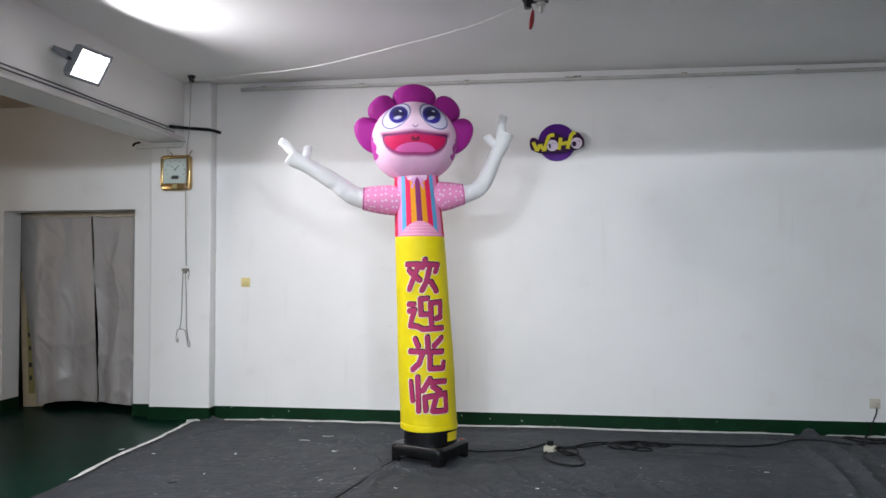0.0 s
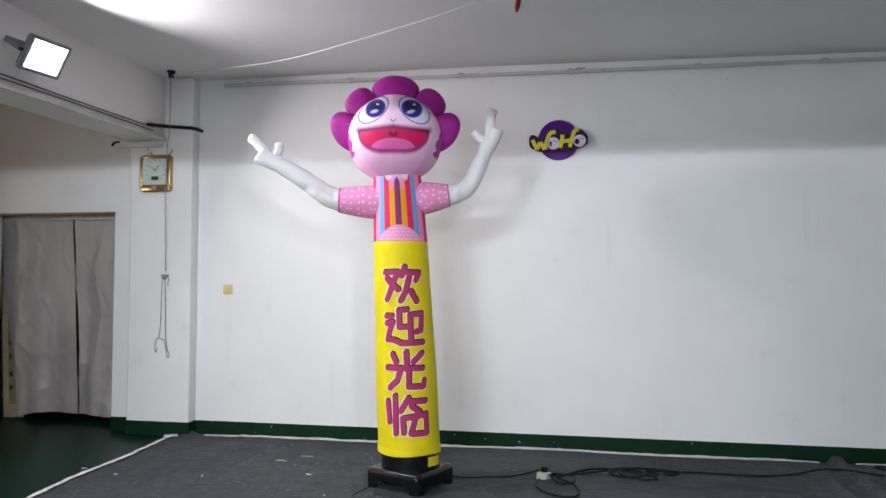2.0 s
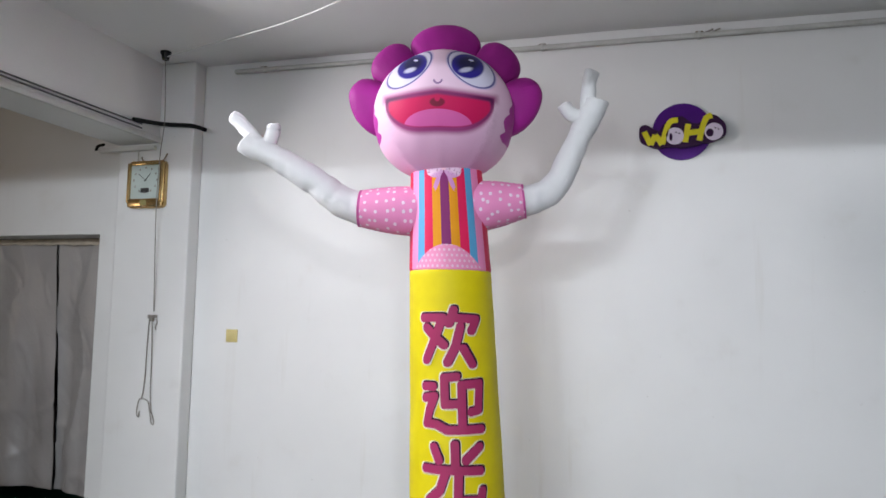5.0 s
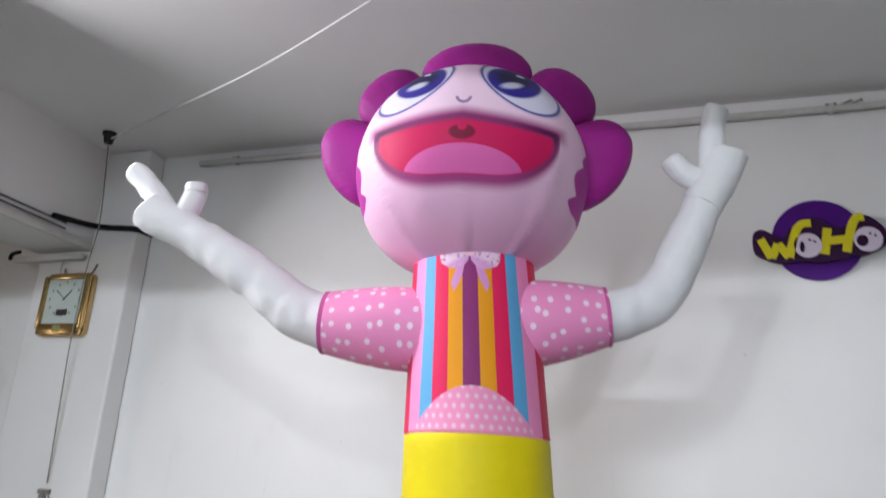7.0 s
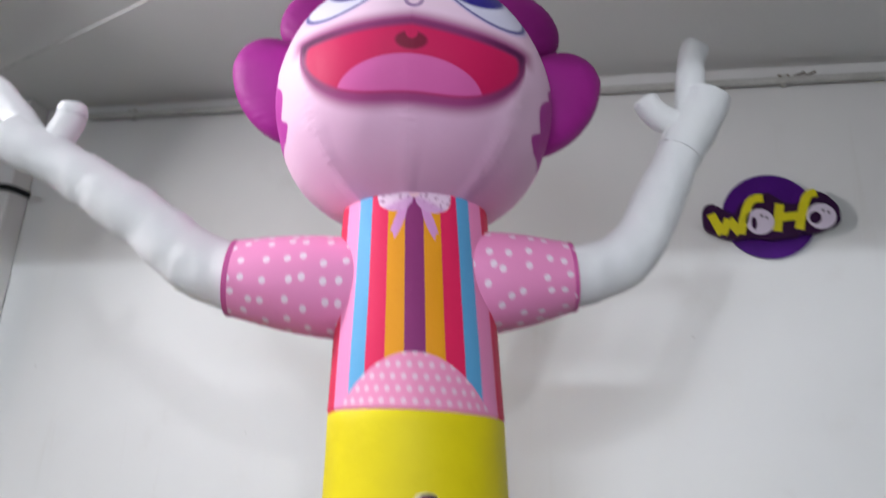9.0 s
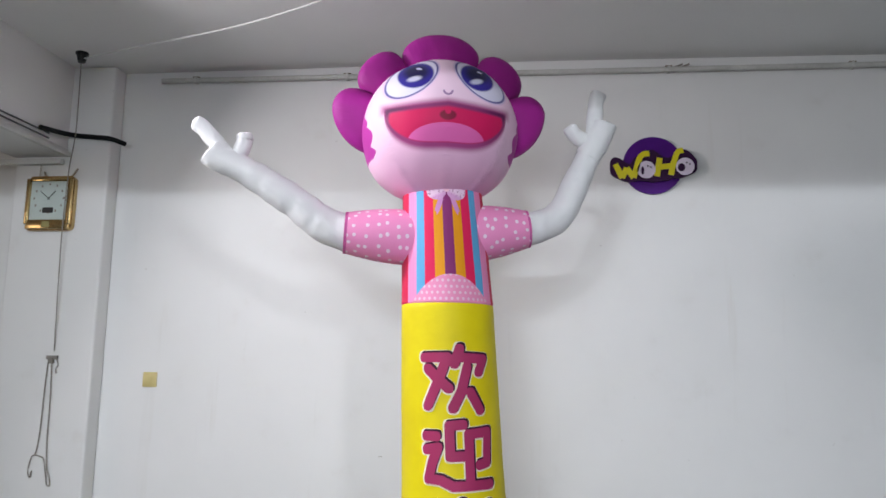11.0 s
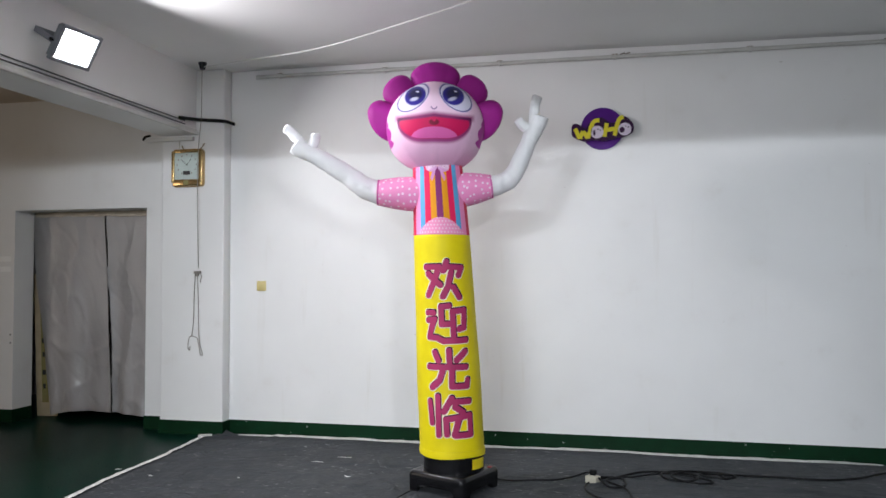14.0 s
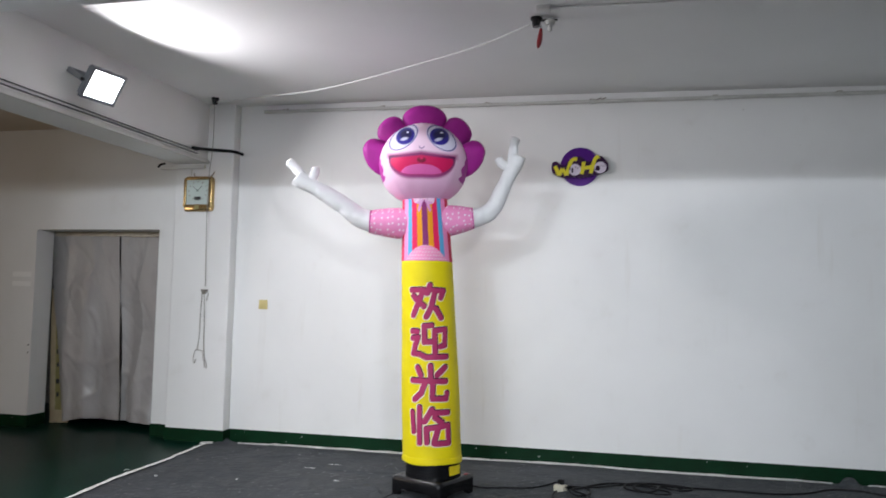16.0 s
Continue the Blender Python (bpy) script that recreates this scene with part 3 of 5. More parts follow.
def ribbon(line, width, side, seed):
    bm = bmesh.new()
    rows = []
    for i, (x, y) in enumerate(line):
        w = width * (0.85 + 0.35 * noise.noise((i * 0.17, seed, 0)) + 0.22 * noise.noise((i * 0.61, seed, 4)))
        w *= min(1.0, 0.25 + i / 9, 0.25 + (len(line) - 1 - i) / 9)
        fray = 0.010 * noise.noise((i * 0.83, seed, 9)) + 0.012 * noise.noise((i * 0.21, seed, 6))
        x, y = x + side[0] * fray, y + side[1] * min(0.0, fray)
        a, b = (x, y), (x + side[0] * w, y + side[1] * w)
        rows.append([bm.verts.new((a[0], a[1], sheet_z(*a) + 0.004)), bm.verts.new(((a[0] + b[0]) / 2, (a[1] + b[1]) / 2, sheet_z(*a) + 0.010)),
                     bm.verts.new((b[0], b[1], 0.003 if side[0] < 0 else sheet_z(*b) + 0.002))])
    for a, b in zip(rows, rows[1:]):
        for i in range(2):
            bm.faces.new((a[i], a[i + 1], b[i + 1], b[i]))
    return bm


solid("sheet_hem", ribbon([(edge_x(y) + 0.035, y) for y in np.arange(5.17, 7.3, 0.03)], 0.068, (-1, 0), 2), HEM, "white turned-over hem of the floor sheet", "hem", kind="structure")
solid("sheet_hem", ribbon([(x, 7.33 + 0.008 * math.sin(x * 3.1) + 0.004 * math.sin(x * 11)) for x in np.arange(-2.66, 2.56, 0.04)], 0.105, (0, 1), 3), HEM, "white sheet edge along the skirting", "hem", kind="structure")
solid("sheet_hem", ribbon([(x, 7.33) for x in np.arange(2.80, 6.3, 0.04)], 0.105, (0, 1), 5), HEM, "white sheet edge along the skirting", "hem", kind="structure")
bm = bmesh.new()
box(bm, (-0.06, -0.045, 0), (0.06, 0.045, 0.006), 0.002)
solid("hem_corner", bm, HEM, "folded white corner of the floor sheet", "hem", (-2.945, 7.255, 0.012), 28, kind="structure")
for x, y, w, d, turn in ((-2.985, 6.11, 0.06, 0.025, 20), (-2.62, 5.96, 0.05, 0.02, -15), (-1.96, 5.46, 0.025, 0.015, 10),
                         (1.96, 6.03, 0.05, 0.015, 10), (0.37, 5.43, 0.03, 0.03, 15), (-0.95, 5.75, 0.02, 0.01, 70), (-1.1, 5.42, 0.035, 0.008, 40), (-0.55, 5.3, 0.04, 0.008, -30), (1.1, 6.05, 0.015, 0.015, 0)):
    solid("paper_scrap", boxes(((-w * 0.35, -d * 0.25, 0), (w * 0.35, d * 0.25, 0.002))), PAPER, "small torn scrap of white paper on the floor", "scrap",
          (x, y, sheet_z(x, y) + 0.001 if x > -2.9 else 0.001), turn, group="paper scraps on the floor")

for x, y, w, bow, turn, r in ((-1.25, 6.23, 0.05, 0.014, 160, 0.006), (-1.46, 6.76, 0.11, -0.008, 4, 0.0035), (-1.60, 6.59, 0.12, 0.010, -8, 0.0035), (-1.98, 6.05, 0.035, 0.012, -70, 0.004)):
    bm = bmesh.new()
    sweep(bm, smooth_line([(-w / 2, -bow, 0), (0, 0, 0.001), (w / 2, -bow, 0)], 5), lambda t: r * (0.5 + 0.5 * math.sin(math.pi * t)), 6, squash=0.4)
    solid("paper_curl", bm, PAPER, "thin curled sliver of white paper on the sheet", "scrap", (x, y, sheet_z(x, y) + 0.002), turn, group="paper slivers on the sheet")
solid("dark_scrap", boxes(((-0.035, -0.006, 0), (0.035, 0.006, 0.003))), RUBBER, "short dark scrap of tape on the sheet", "scrap", (-2.07, 5.22, sheet_z(-2.07, 5.22) + 0.001), 25, group="scraps of tape on the sheet")

# ---- flood lamps ----
def flood_lamp(eye, target, label, back):
    lamp = thing("flood_lamp", label, "lamp", group="flood lamps")
    lamp.matrix_world = look(eye, target)
    part("glass", boxes(((-0.135, -0.1, 0.0), (0.135, 0.1, 0.004)), bevel=0.001), GLASS, lamp, "glowing white lamp glass")
    bm = boxes(((-0.16, 0.101, -0.006), (0.16, 0.125, 0.03)), ((-0.16, -0.125, -0.006), (0.16, -0.101, 0.03)),
               ((-0.16, -0.101, -0.006), (-0.136, 0.101, 0.03)), ((0.136, -0.101, -0.006), (0.16, 0.101, 0.03)), bevel=0.004)
    part("front_frame", bm, GREY, lamp)
    housing = part("housing", boxes(((-0.145, -0.11, 0.03), (0.145, 0.11, 0.065)), ((-0.06, -0.05, 0.065), (0.06, 0.05, 0.10)), bevel=0.006), GREY, lamp)
    for k in range(9):
        x = -0.12 + 0.03 * k
        part("fin", boxes(((x - 0.003, -0.1, 0.062), (x + 0.003, 0.1, 0.085))), GREY, housing)
    bm = boxes(((-0.175, -0.02, 0.02), (-0.168, 0.02, back)), ((0.168, -0.02, 0.02), (0.175, 0.02, back)), ((-0.175, -0.02, back), (0.175, 0.02, back + 0.006)), bevel=0.001)
    bracket = part("bracket", bm, GREY, lamp, "grey steel bracket")
    for x in (-0.185, 0.165):
        bm = bmesh.new()
        rod(bm, (x, 0, 0.03), (x + 0.02, 0, 0.03), 0.012, seg=12)
        part("knob", bm, BLACK, bracket)
    return lamp


for x in BATTENS:
    batten = thing("tube_lamp", "lit white tube lamp on a ceiling batten", "lamp", (x, -1.42, 0), group="tube lamps")
    part("batten", boxes(((-0.6, -0.03, 3.07), (0.6, 0.03, 3.12)), ((-0.4, -0.008, 3.12), (-0.384, 0.008, H)), ((0.384, -0.008, 3.12), (0.4, 0.008, H)), bevel=0.002), TRUNK, batten)
    bm = bmesh.new()
    rod(bm, (-0.58, 0, 3.045), (0.58, 0, 3.045), 0.015)
    part("tube", bm, GLASS, batten, "glowing tube")
flood_lamp(*FLOODS[0][:2], "lit white square flood lamp in a grey housing on the beam", 0.2)
for eye, target, *_ in FLOODS[1:]:
    lamp = flood_lamp(eye, target, "lit white square flood lamp hung from the ceiling", 0.13)
    bm = bmesh.new()
    rod(bm, (0, 0, 0.13), lamp.matrix_world.inverted() @ Vector((eye[0], eye[1] - 0.13, H)), 0.012, seg=10)
    part("drop_rod", bm, GREY, lamp)

# ---- on the pillar: clock, cords ----
clock = thing("wall_clock", "square brass-framed wall clock with a pale dial", "clock", (-3.152, 7.305, 2.405))
def rounded(w, h, r, n=6):
    return [(sx * (w - r) + r * math.cos(a), sz * (h - r) + r * math.sin(a)) for sx, sz, a0 in ((1, 1, 0), (-1, 1, 90), (-1, -1, 180), (1, -1, 270))
            for a in (radians(a0 + 90 * k / n) for k in range(n + 1))]


bm = bmesh.new()
plate(bm, rounded(0.155, 0.172, 0.035), 0.03)
part("back_case", bm, GOLD, clock, "gold-coloured rounded clock case")
bm = boxes(((-0.155, -0.052, -0.135), (-0.128, -0.03, 0.155)), ((0.118, -0.052, -0.135), (0.152, -0.03, 0.155)), ((-0.128, -0.048, 0.137), (0.118, -0.03, 0.16)),
           ((-0.145, -0.050, -0.165), (0.145, -0.03, -0.105)), bevel=0.008)
bezel = part("bezel", bm, GOLD, clock)
dial = part("dial", boxes(((-0.128, -0.036, -0.104), (0.118, -0.0305, 0.137))), DIAL, clock, "pale green-white dial")
part("date_display", boxes(((-0.042, -0.039, -0.062), (0.028, -0.0362, -0.028))), DARK, dial, "dark digital display")
for ang, ln, w in ((-42, 0.062, 0.006), (52, 0.075, 0.004)):
    bm = bmesh.new()
    box(bm, (-w / 2, -0.040, -0.012), (w / 2, -0.0385, ln), 0, 1, Matrix.Translation((-0.006, 0, 0.03)) @ Matrix.Rotation(radians(-ang if ang > 0 else -ang), 4, "Y"))
    part("clock_pointer", bm, DARK, dial)
for k in range(12):
    a = radians(30 * k)
    x, z = -0.006 + 0.098 * math.sin(a), 0.03 + 0.09 * math.cos(a)
    if -0.1 < z < 0.135:
        part("hour_mark", boxes(((x - 0.005, -0.038, z - 0.007), (x + 0.005, -0.0362, z + 0.007))), GREYCORD, dial)
part("emblem", boxes(((-0.03, -0.053, -0.155), (0.02, -0.0502, -0.115)), bevel=0.0008), OLIVE, bezel)

for a, b in (((-3.225, 7.30, 2.61), (-3.19, 7.285, 2.575)), ((-3.045, 7.30, 2.575), (-2.985, 7.27, 2.62))):
    solid("wall_hook", cable([a, ((a[0] + b[0]) / 2, 7.285, (a[2] + b[2]) / 2 - 0.004), b], 0.0055, 4), RUST, "bent rusty wire hook above the clock", "hook", group="hooks above the clock")
solid("hanging_cord", cable([(-3.25, 7.296, 2.66), (-3.249, 7.292, 2.6), (-3.248, 7.30, 2.57)], 0.004, 4), CORD, "short pale cord holding the clock", "cord")
solid("pull_cord", cable([(-2.92, 7.11, 3.24), (-3.0, 7.24, 2.86), (-3.028, 7.246, 2.6), (-3.036, 7.246, 2.24), (-3.045, 7.27, 1.9), (-3.052, 7.30, 1.5)], 0.0034, 8), GREYCORD,
      "thin grey cord down the pillar over the clock", "cord")
cleat = thing("cord_cleat", "small steel cleat with looped grey cord on the pillar", "cord", (-3.06, 7.31, 1.455))
part("cleat", boxes(((-0.035, -0.02, -0.008), (0.035, -0.001, 0.016)), ((-0.012, -0.026, -0.03), (0.012, -0.001, 0.0)), bevel=0.003), GREYCORD, cleat, "rusty cleat")
for pts in ([(-0.02, -0.014, 0), (-0.03, -0.012, -0.2), (-0.035, -0.01, -0.42), (-0.05, -0.012, -0.56), (-0.075, -0.01, -0.58), (-0.09, -0.01, -0.66), (-0.075, -0.01, -0.70), (-0.065, -0.012, -0.66)],
            [(0.0, -0.014, 0), (0.012, -0.012, -0.25), (0.015, -0.01, -0.5), (0.03, -0.012, -0.64), (0.05, -0.01, -0.70), (0.055, -0.01, -0.74), (0.035, -0.01, -0.735), (0.03, -0.012, -0.69)],
            [(-0.05, -0.016, -0.57), (-0.02, -0.015, -0.575), (0.005, -0.015, -0.59), (0.02, -0.013, -0.65), (0.03, -0.012, -0.70)],
            [(0.03, -0.016, 0.0), (0.045, -0.014, -0.04), (0.03, -0.013, -0.06), (0.035, -0.012, -0.09)]):
    part("cord", cable(pts, 0.0036, 6), GREYCORD, cleat)

# ---- on the back wall: switch, socket, sign ----
switch = thing("light_switch", "yellowed ivory square wall switch", "switch", (-2.5, W, 1.335), group="wall switches")
plate_part = part("plate", boxes(((-0.045, -0.009, -0.045), (0.045, -0.0005, 0.045)), bevel=0.003), IVORY, switch)
part("rocker", boxes(((-0.018, -0.013, -0.024), (0.018, -0.0092, 0.024)), bevel=0.002), IVORY, plate_part)
copy_thing(switch, pose(-5.85, W, 1.385))
for z in (0.855, 0.775):
    solid("wall_plug", boxes(((-0.006, -0.005, -0.008), (0.006, 0, 0.008)), bevel=0.002), DARK, "small dark plug in the wall beside the doorway", "plug", (-5.16, W - 0.001, z), group="plugs beside the doorway")
socket = thing("wall_socket", "cream wall socket above the skirting with a plug in it", "socket", (3.235, W, 0.285))
part("plate", boxes(((-0.043, -0.009, -0.043), (0.043, -0.0005, 0.043)), bevel=0.003), CREAM, socket)
plug = part("plug", boxes(((-0.02, -0.045, -0.03), (0.022, -0.0095, 0.008)), bevel=0.005), CREAM, socket)
part("lead", cable([(0.0, -0.035, -0.03), (-0.004, -0.045, -0.07), (-0.02, -0.03, -0.13), (-0.05, -0.04, -0.2), (-0.06, -0.08, -0.255)], 0.006, 6), RUBBER, plug, "black lead")

sign = thing("wall_sign", "purple round sign with yellow and white rounded shapes", "sign", (0.525, W, 2.63))
bm = bmesh.new()
plate(bm, oval(0, 0, 0.173, 0.173, 56), 0.012, -0.004)
part("disc", bm, PURPLE, sign)
bm = bmesh.new()
ring = []
for k in range(72):
    a = 2 * math.pi * k / 72
    x = 0.262 * math.copysign(abs(math.cos(a)) ** 0.6, math.cos(a))
    top = 0.068 + 0.030 * math.cos((x - 0.19) * 29) - (0.035 if x < -0.12 else 0.0)
    z = top * abs(math.sin(a)) ** 0.5 if math.sin(a) > 0 else -(0.100 - 0.02 * (x > 0.1) + 0.006 * math.cos(x * 40)) * abs(math.sin(a)) ** 0.5
    ring.append((x * 0.95, z))
plate(bm, ring, 0.022, -0.0165)
part("backing_band", bm, PLUM, sign, "dark plum cloud-edged band")


def band(bm, pts, w, y, depth):
    """A flat stroke with round ends."""
    line = smooth_line([((x - 0.012) * 0.95, 0, z) for x, z in pts], 6)
    left, right = [], []
    for i, p in enumerate(line):
        d = (line[min(i + 1, len(line) - 1)] - line[max(i - 1, 0)]).normalized()
        n = Vector((-d.z, 0, d.x)) * w
        left.append((p.x + n.x, p.z + n.z))
        right.append((p.x - n.x, p.z - n.z))
    plate(bm, [*left, *right[::-1]], depth, y)


STROKES = (  # each yellow shape is a few strokes
    (((-0.218, 0.004), (-0.179, -0.080)), ((-0.179, -0.080), (-0.150, -0.020)), ((-0.150, -0.020), (-0.109, -0.080)), ((-0.109, -0.080), (-0.092, -0.02), (-0.070, 0.040), (-0.045, 0.062), (-0.012, 0.064))),
    (((0.050, 0.038), (0.030, -0.072)), ((0.192, 0.082), (0.158, 0.070), (0.132, 0.005), (0.114, -0.066)), ((0.042, -0.018), (0.128, -0.010))),
)
for strokes in STROKES:
    bm = bmesh.new()
    for k, pts in enumerate(strokes):
        band(bm, pts, 0.0165, -0.039 - 0.0005 * k, 0.005)
    part("yellow_shape", bm, SIGNYELLOW, sign)
for cx, cz, px, pr in ((-0.042, -0.032, -0.022, 0.009), (0.179, -0.016, -0.022, 0.021)):
    bm = bmesh.new()
    plate(bm, oval(cx, cz, 0.052, 0.052, 32), 0.004, -0.0415)
    disc = part("white_disc", bm, SIGNWHITE, sign)
    bm = bmesh.new()
    plate(bm, oval(cx + px, cz - 0.006, pr, 0.024, 24), 0.002, -0.0458)
    part("dark_dot", bm, PLUM, disc)
    for dx, dz in ((0.008, 0.022), (0.026, 0.014)):
        bm = bmesh.new()
        plate(bm, oval(cx + dx, cz + dz, 0.005, 0.005, 12), 0.002, -0.0458)
        part("dark_dot", bm, PLUM, disc)
for x, z, r in ((-1.06, 0.92, 30), (1.9, 3.1, 5)):
    solid("wall_scuff", boxes(((-0.012, -0.001, -0.0025), (0.012, 0, 0.0025))), CORD, "small dark scuff on the white wall", "mark", (x, W - 0.0005, z), 0, group="scuffs on the wall")

# ---- on the ceiling ----
dome = thing("ceiling_hook_mount", "small black plastic mount under the ceiling corner", "mount", (-2.905, 7.09, H))
bm = bmesh.new()
rod(bm, (0, 0, -0.012), (0, 0, 0), 0.038, seg=20)
part("flange", bm, BLACK, dome)
bm = bmesh.new()
rod(bm, (0, 0, -0.06), (0, 0, -0.012), 0.022, 0.032, seg=20)
part("body", bm, BLACK, dome)

solid("ceiling_rope", cable([(x, 7.09 - (x + 2.9) * 0.478, z) for x, z in ((-2.9, 3.262), (-2.33, 3.212), (-1.81, 3.163), (-1.5, 3.147), (-1.2, 3.148), (-0.71, 3.166), (-0.24, 3.188), (0.0, 3.212), (0.27, 3.262))], 0.0045, 8, 8), ROPE,
      "white rope slung under the ceiling", "rope")
mount = thing("pulley_mount", "black pulley with a white lamp holder and a red tag", "mount", (0.32, 5.55, H))
bm = bmesh.new()
rod(bm, (0, 0, -0.015), (0, 0, 0), 0.04, seg=20)
part("flange", bm, BLACK, mount)
bm = bmesh.new()
rod(bm, (0, 0, -0.065), (0, 0, -0.015), 0.024, 0.032, seg=20)
part("pulley", bm, BLACK, mount)
part("bar", boxes(((-0.03, -0.012, -0.03), (0.14, 0.012, -0.018)), bevel=0.003), BLACK, mount)
bm = bmesh.new()
rod(bm, (0.09, 0, -0.06), (0.09, 0, -0.03), 0.03, 0.035, seg=20)
rod(bm, (0.09, 0, -0.10), (0.09, 0, -0.06), 0.014, seg=16)
part("lamp_holder", bm, TRUNK, mount, "white lamp holder")
bm = bmesh.new()
sweep(bm, smooth_line([(0.035, -0.03, -0.09), (0.03, -0.03, -0.14), (0.022, -0.03, -0.19), (0.016, -0.03, -0.22)], 6), lambda t: 0.006 + 0.011 * math.sin(math.pi * min(1, t * 0.9 + 0.08)), 10)
part("red_tag", bm, RED, mount, "red hanging tag")
part("tag_wire", cable([(0.01, -0.01, -0.05), (0.03, -0.028, -0.07), (0.035, -0.03, -0.095)], 0.003, 4), RUBBER, mount)
solid("junction_box", boxes(((-0.045, -0.04, -0.03), (0.045, 0.04, 0)), bevel=0.004), TRUNK, "white square junction box on the ceiling", "junction box", (0.385, 5.37, H - 0.001))
bm = bmesh.new()
sweep(bm, [Vector((x, 5.37 + 0.01 * math.sin(x * 2), H - 0.006 - SAG * x)) for x in np.arange(0.43, X1, 0.2)], 0.006, 8)
solid("ceiling_cable", bm, CEIL, "white cable along the ceiling", "cable")

# ---- air blower ----
blower = thing("air_blower", "black plastic square air blower on the sheet", "blower", (-0.455, 6.131, 0.008), -22.5)
S = 0.224
bm = bmesh.new()
def base_ring(h, z, r, n=5):
    return [bm.verts.new((x, y, z)) for x, y in rounded(h, h, r, n)]


rings = [base_ring(S - 0.010, 0.070, 0.035), base_ring(S, 0.080, 0.04), base_ring(S, 0.110, 0.04), base_ring(S - 0.004, 0.126, 0.04), base_ring(S - 0.014, 0.136, 0.036), base_ring(S - 0.032, 0.139, 0.03),
         base_ring(S - 0.048, 0.133, 0.03), base_ring(0.17, 0.133, 0.1)]
for a, b in zip(rings, rings[1:]):
    for k in range(len(a)):
        bm.faces.new((a[k], a[(k + 1) % len(a)], b[(k + 1) % len(a)], b[k]))
bm.faces.new(rings[0][::-1])
bm.faces.new(rings[-1])
housing = part("housing", bm, BLACK, blower)
for sx in (-1, 1):
    for sy in (-1, 1):
        bm = bmesh.new()
        rod(bm, (sx * (S - 0.037), sy * (S - 0.037), 0.0), (sx * (S - 0.036), sy * (S - 0.036), 0.095), 0.034, 0.035, seg=24)
        part("foot", bm, BLACK, housing)
for k in range(4):                          # arched sides between the feet
    half, turn = S - 0.037, Matrix.Rotation(radians(90 * k), 4, "Z")
    top = 0.060 if k % 2 == 0 else 0.042
    arch = [((half - 0.042) * math.cos(math.pi * i / 20), top * math.sin(math.pi * i / 20) ** 0.38) for i in range(21)]
    edge = [(half, 0.094), (half, 0.0), *arch, (-half, 0.0), (-half, 0.094)]
    bm = bmesh.new()
    front, back = ([bm.verts.new(turn @ Vector((x, y, z))) for x, z in edge] for y in (-S + 0.003, -S + 0.022))
    bm.faces.new(front), bm.faces.new(back[::-1])
    for i in range(len(edge)):
        bm.faces.new((front[i], back[i], back[(i + 1) % len(edge)], front[(i + 1) % len(edge)]))
    bmesh.ops.recalc_face_normals(bm, faces=bm.faces[:])
    part("side", bm, BLACK, housing, smooth=False)
bm = bmesh.new()
rod(bm, (0, 0, 0.022), (0, 0, 0.084), 0.10, 0.13, seg=32)
part("motor", bm, BLACK, housing, "black motor under the housing")
for k in range(9):
    y = -0.13 + 0.0325 * k
    part("grille_bar", boxes(((-0.15, y - 0.004, 0.02), (0.15, y + 0.004, 0.0255))), BLACK, housing)
bm = bmesh.new()
for r0, r1, z0, z1 in ((0.203, 0.200, 0.132, 0.252),):
    rod(bm, (0, 0, z0), (0, 0, z1), r0, r1, seg=48)
collar = part("collar", bm, BLACK, blower, "black round outlet collar")
bm = bmesh.new()
cells = []
for k in range(9):
    a = radians(-18.8 + 36 * k / 8)
    cells.append([bm.verts.new((0.2058 * math.sin(a + 1.55), -0.2058 * math.cos(a + 1.55), z)) for z in (0.163, 0.228)])
for a, b in zip(cells, cells[1:]):
    bm.faces.new((a[0], b[0], b[1], a[1]))
part("warning_label", bm, YLABEL, collar, "yellow warning label")
bm = boxes(((S - 0.045, 0.13, 0.132), (S - 0.02, 0.16, 0.144)), bevel=0.004)
part("power_switch", bm, RED, housing, "red rocker switch")

# ---- floor leads ----
def on_floor(pts, r):
    return [(x, y, sheet_z(x, y) + r + (z[0] if z else 0)) for x, y, *z in pts]


solid("blower_lead", cable(on_floor([(-0.22, 6.27, 0.03), (-0.10, 6.35), (0.05, 6.40), (0.2, 6.45), (0.32, 6.56), (0.40, 6.60, 0.02), (0.44, 6.52, 0.04)], 0.006), 0.006), RUBBER, "black power lead of the blower", "cable")
strip = thing("extension_socket", "cream extension socket with plugs on the sheet", "extension lead", (0.45, 6.44, 0.014), -28)
body = part("body", boxes(((-0.042, -0.035, 0), (0.042, 0.035, 0.048)), bevel=0.006), CREAM, strip)
part("plug", boxes(((-0.03, 0.0, 0.0455), (0.015, 0.034, 0.085)), bevel=0.008), RUBBER, strip, "black plug")
for x in (0.022, 0.034):
    part("slot", boxes(((x, -0.018, 0.0452), (x + 0.004, -0.004, 0.0458))), DARK, body)
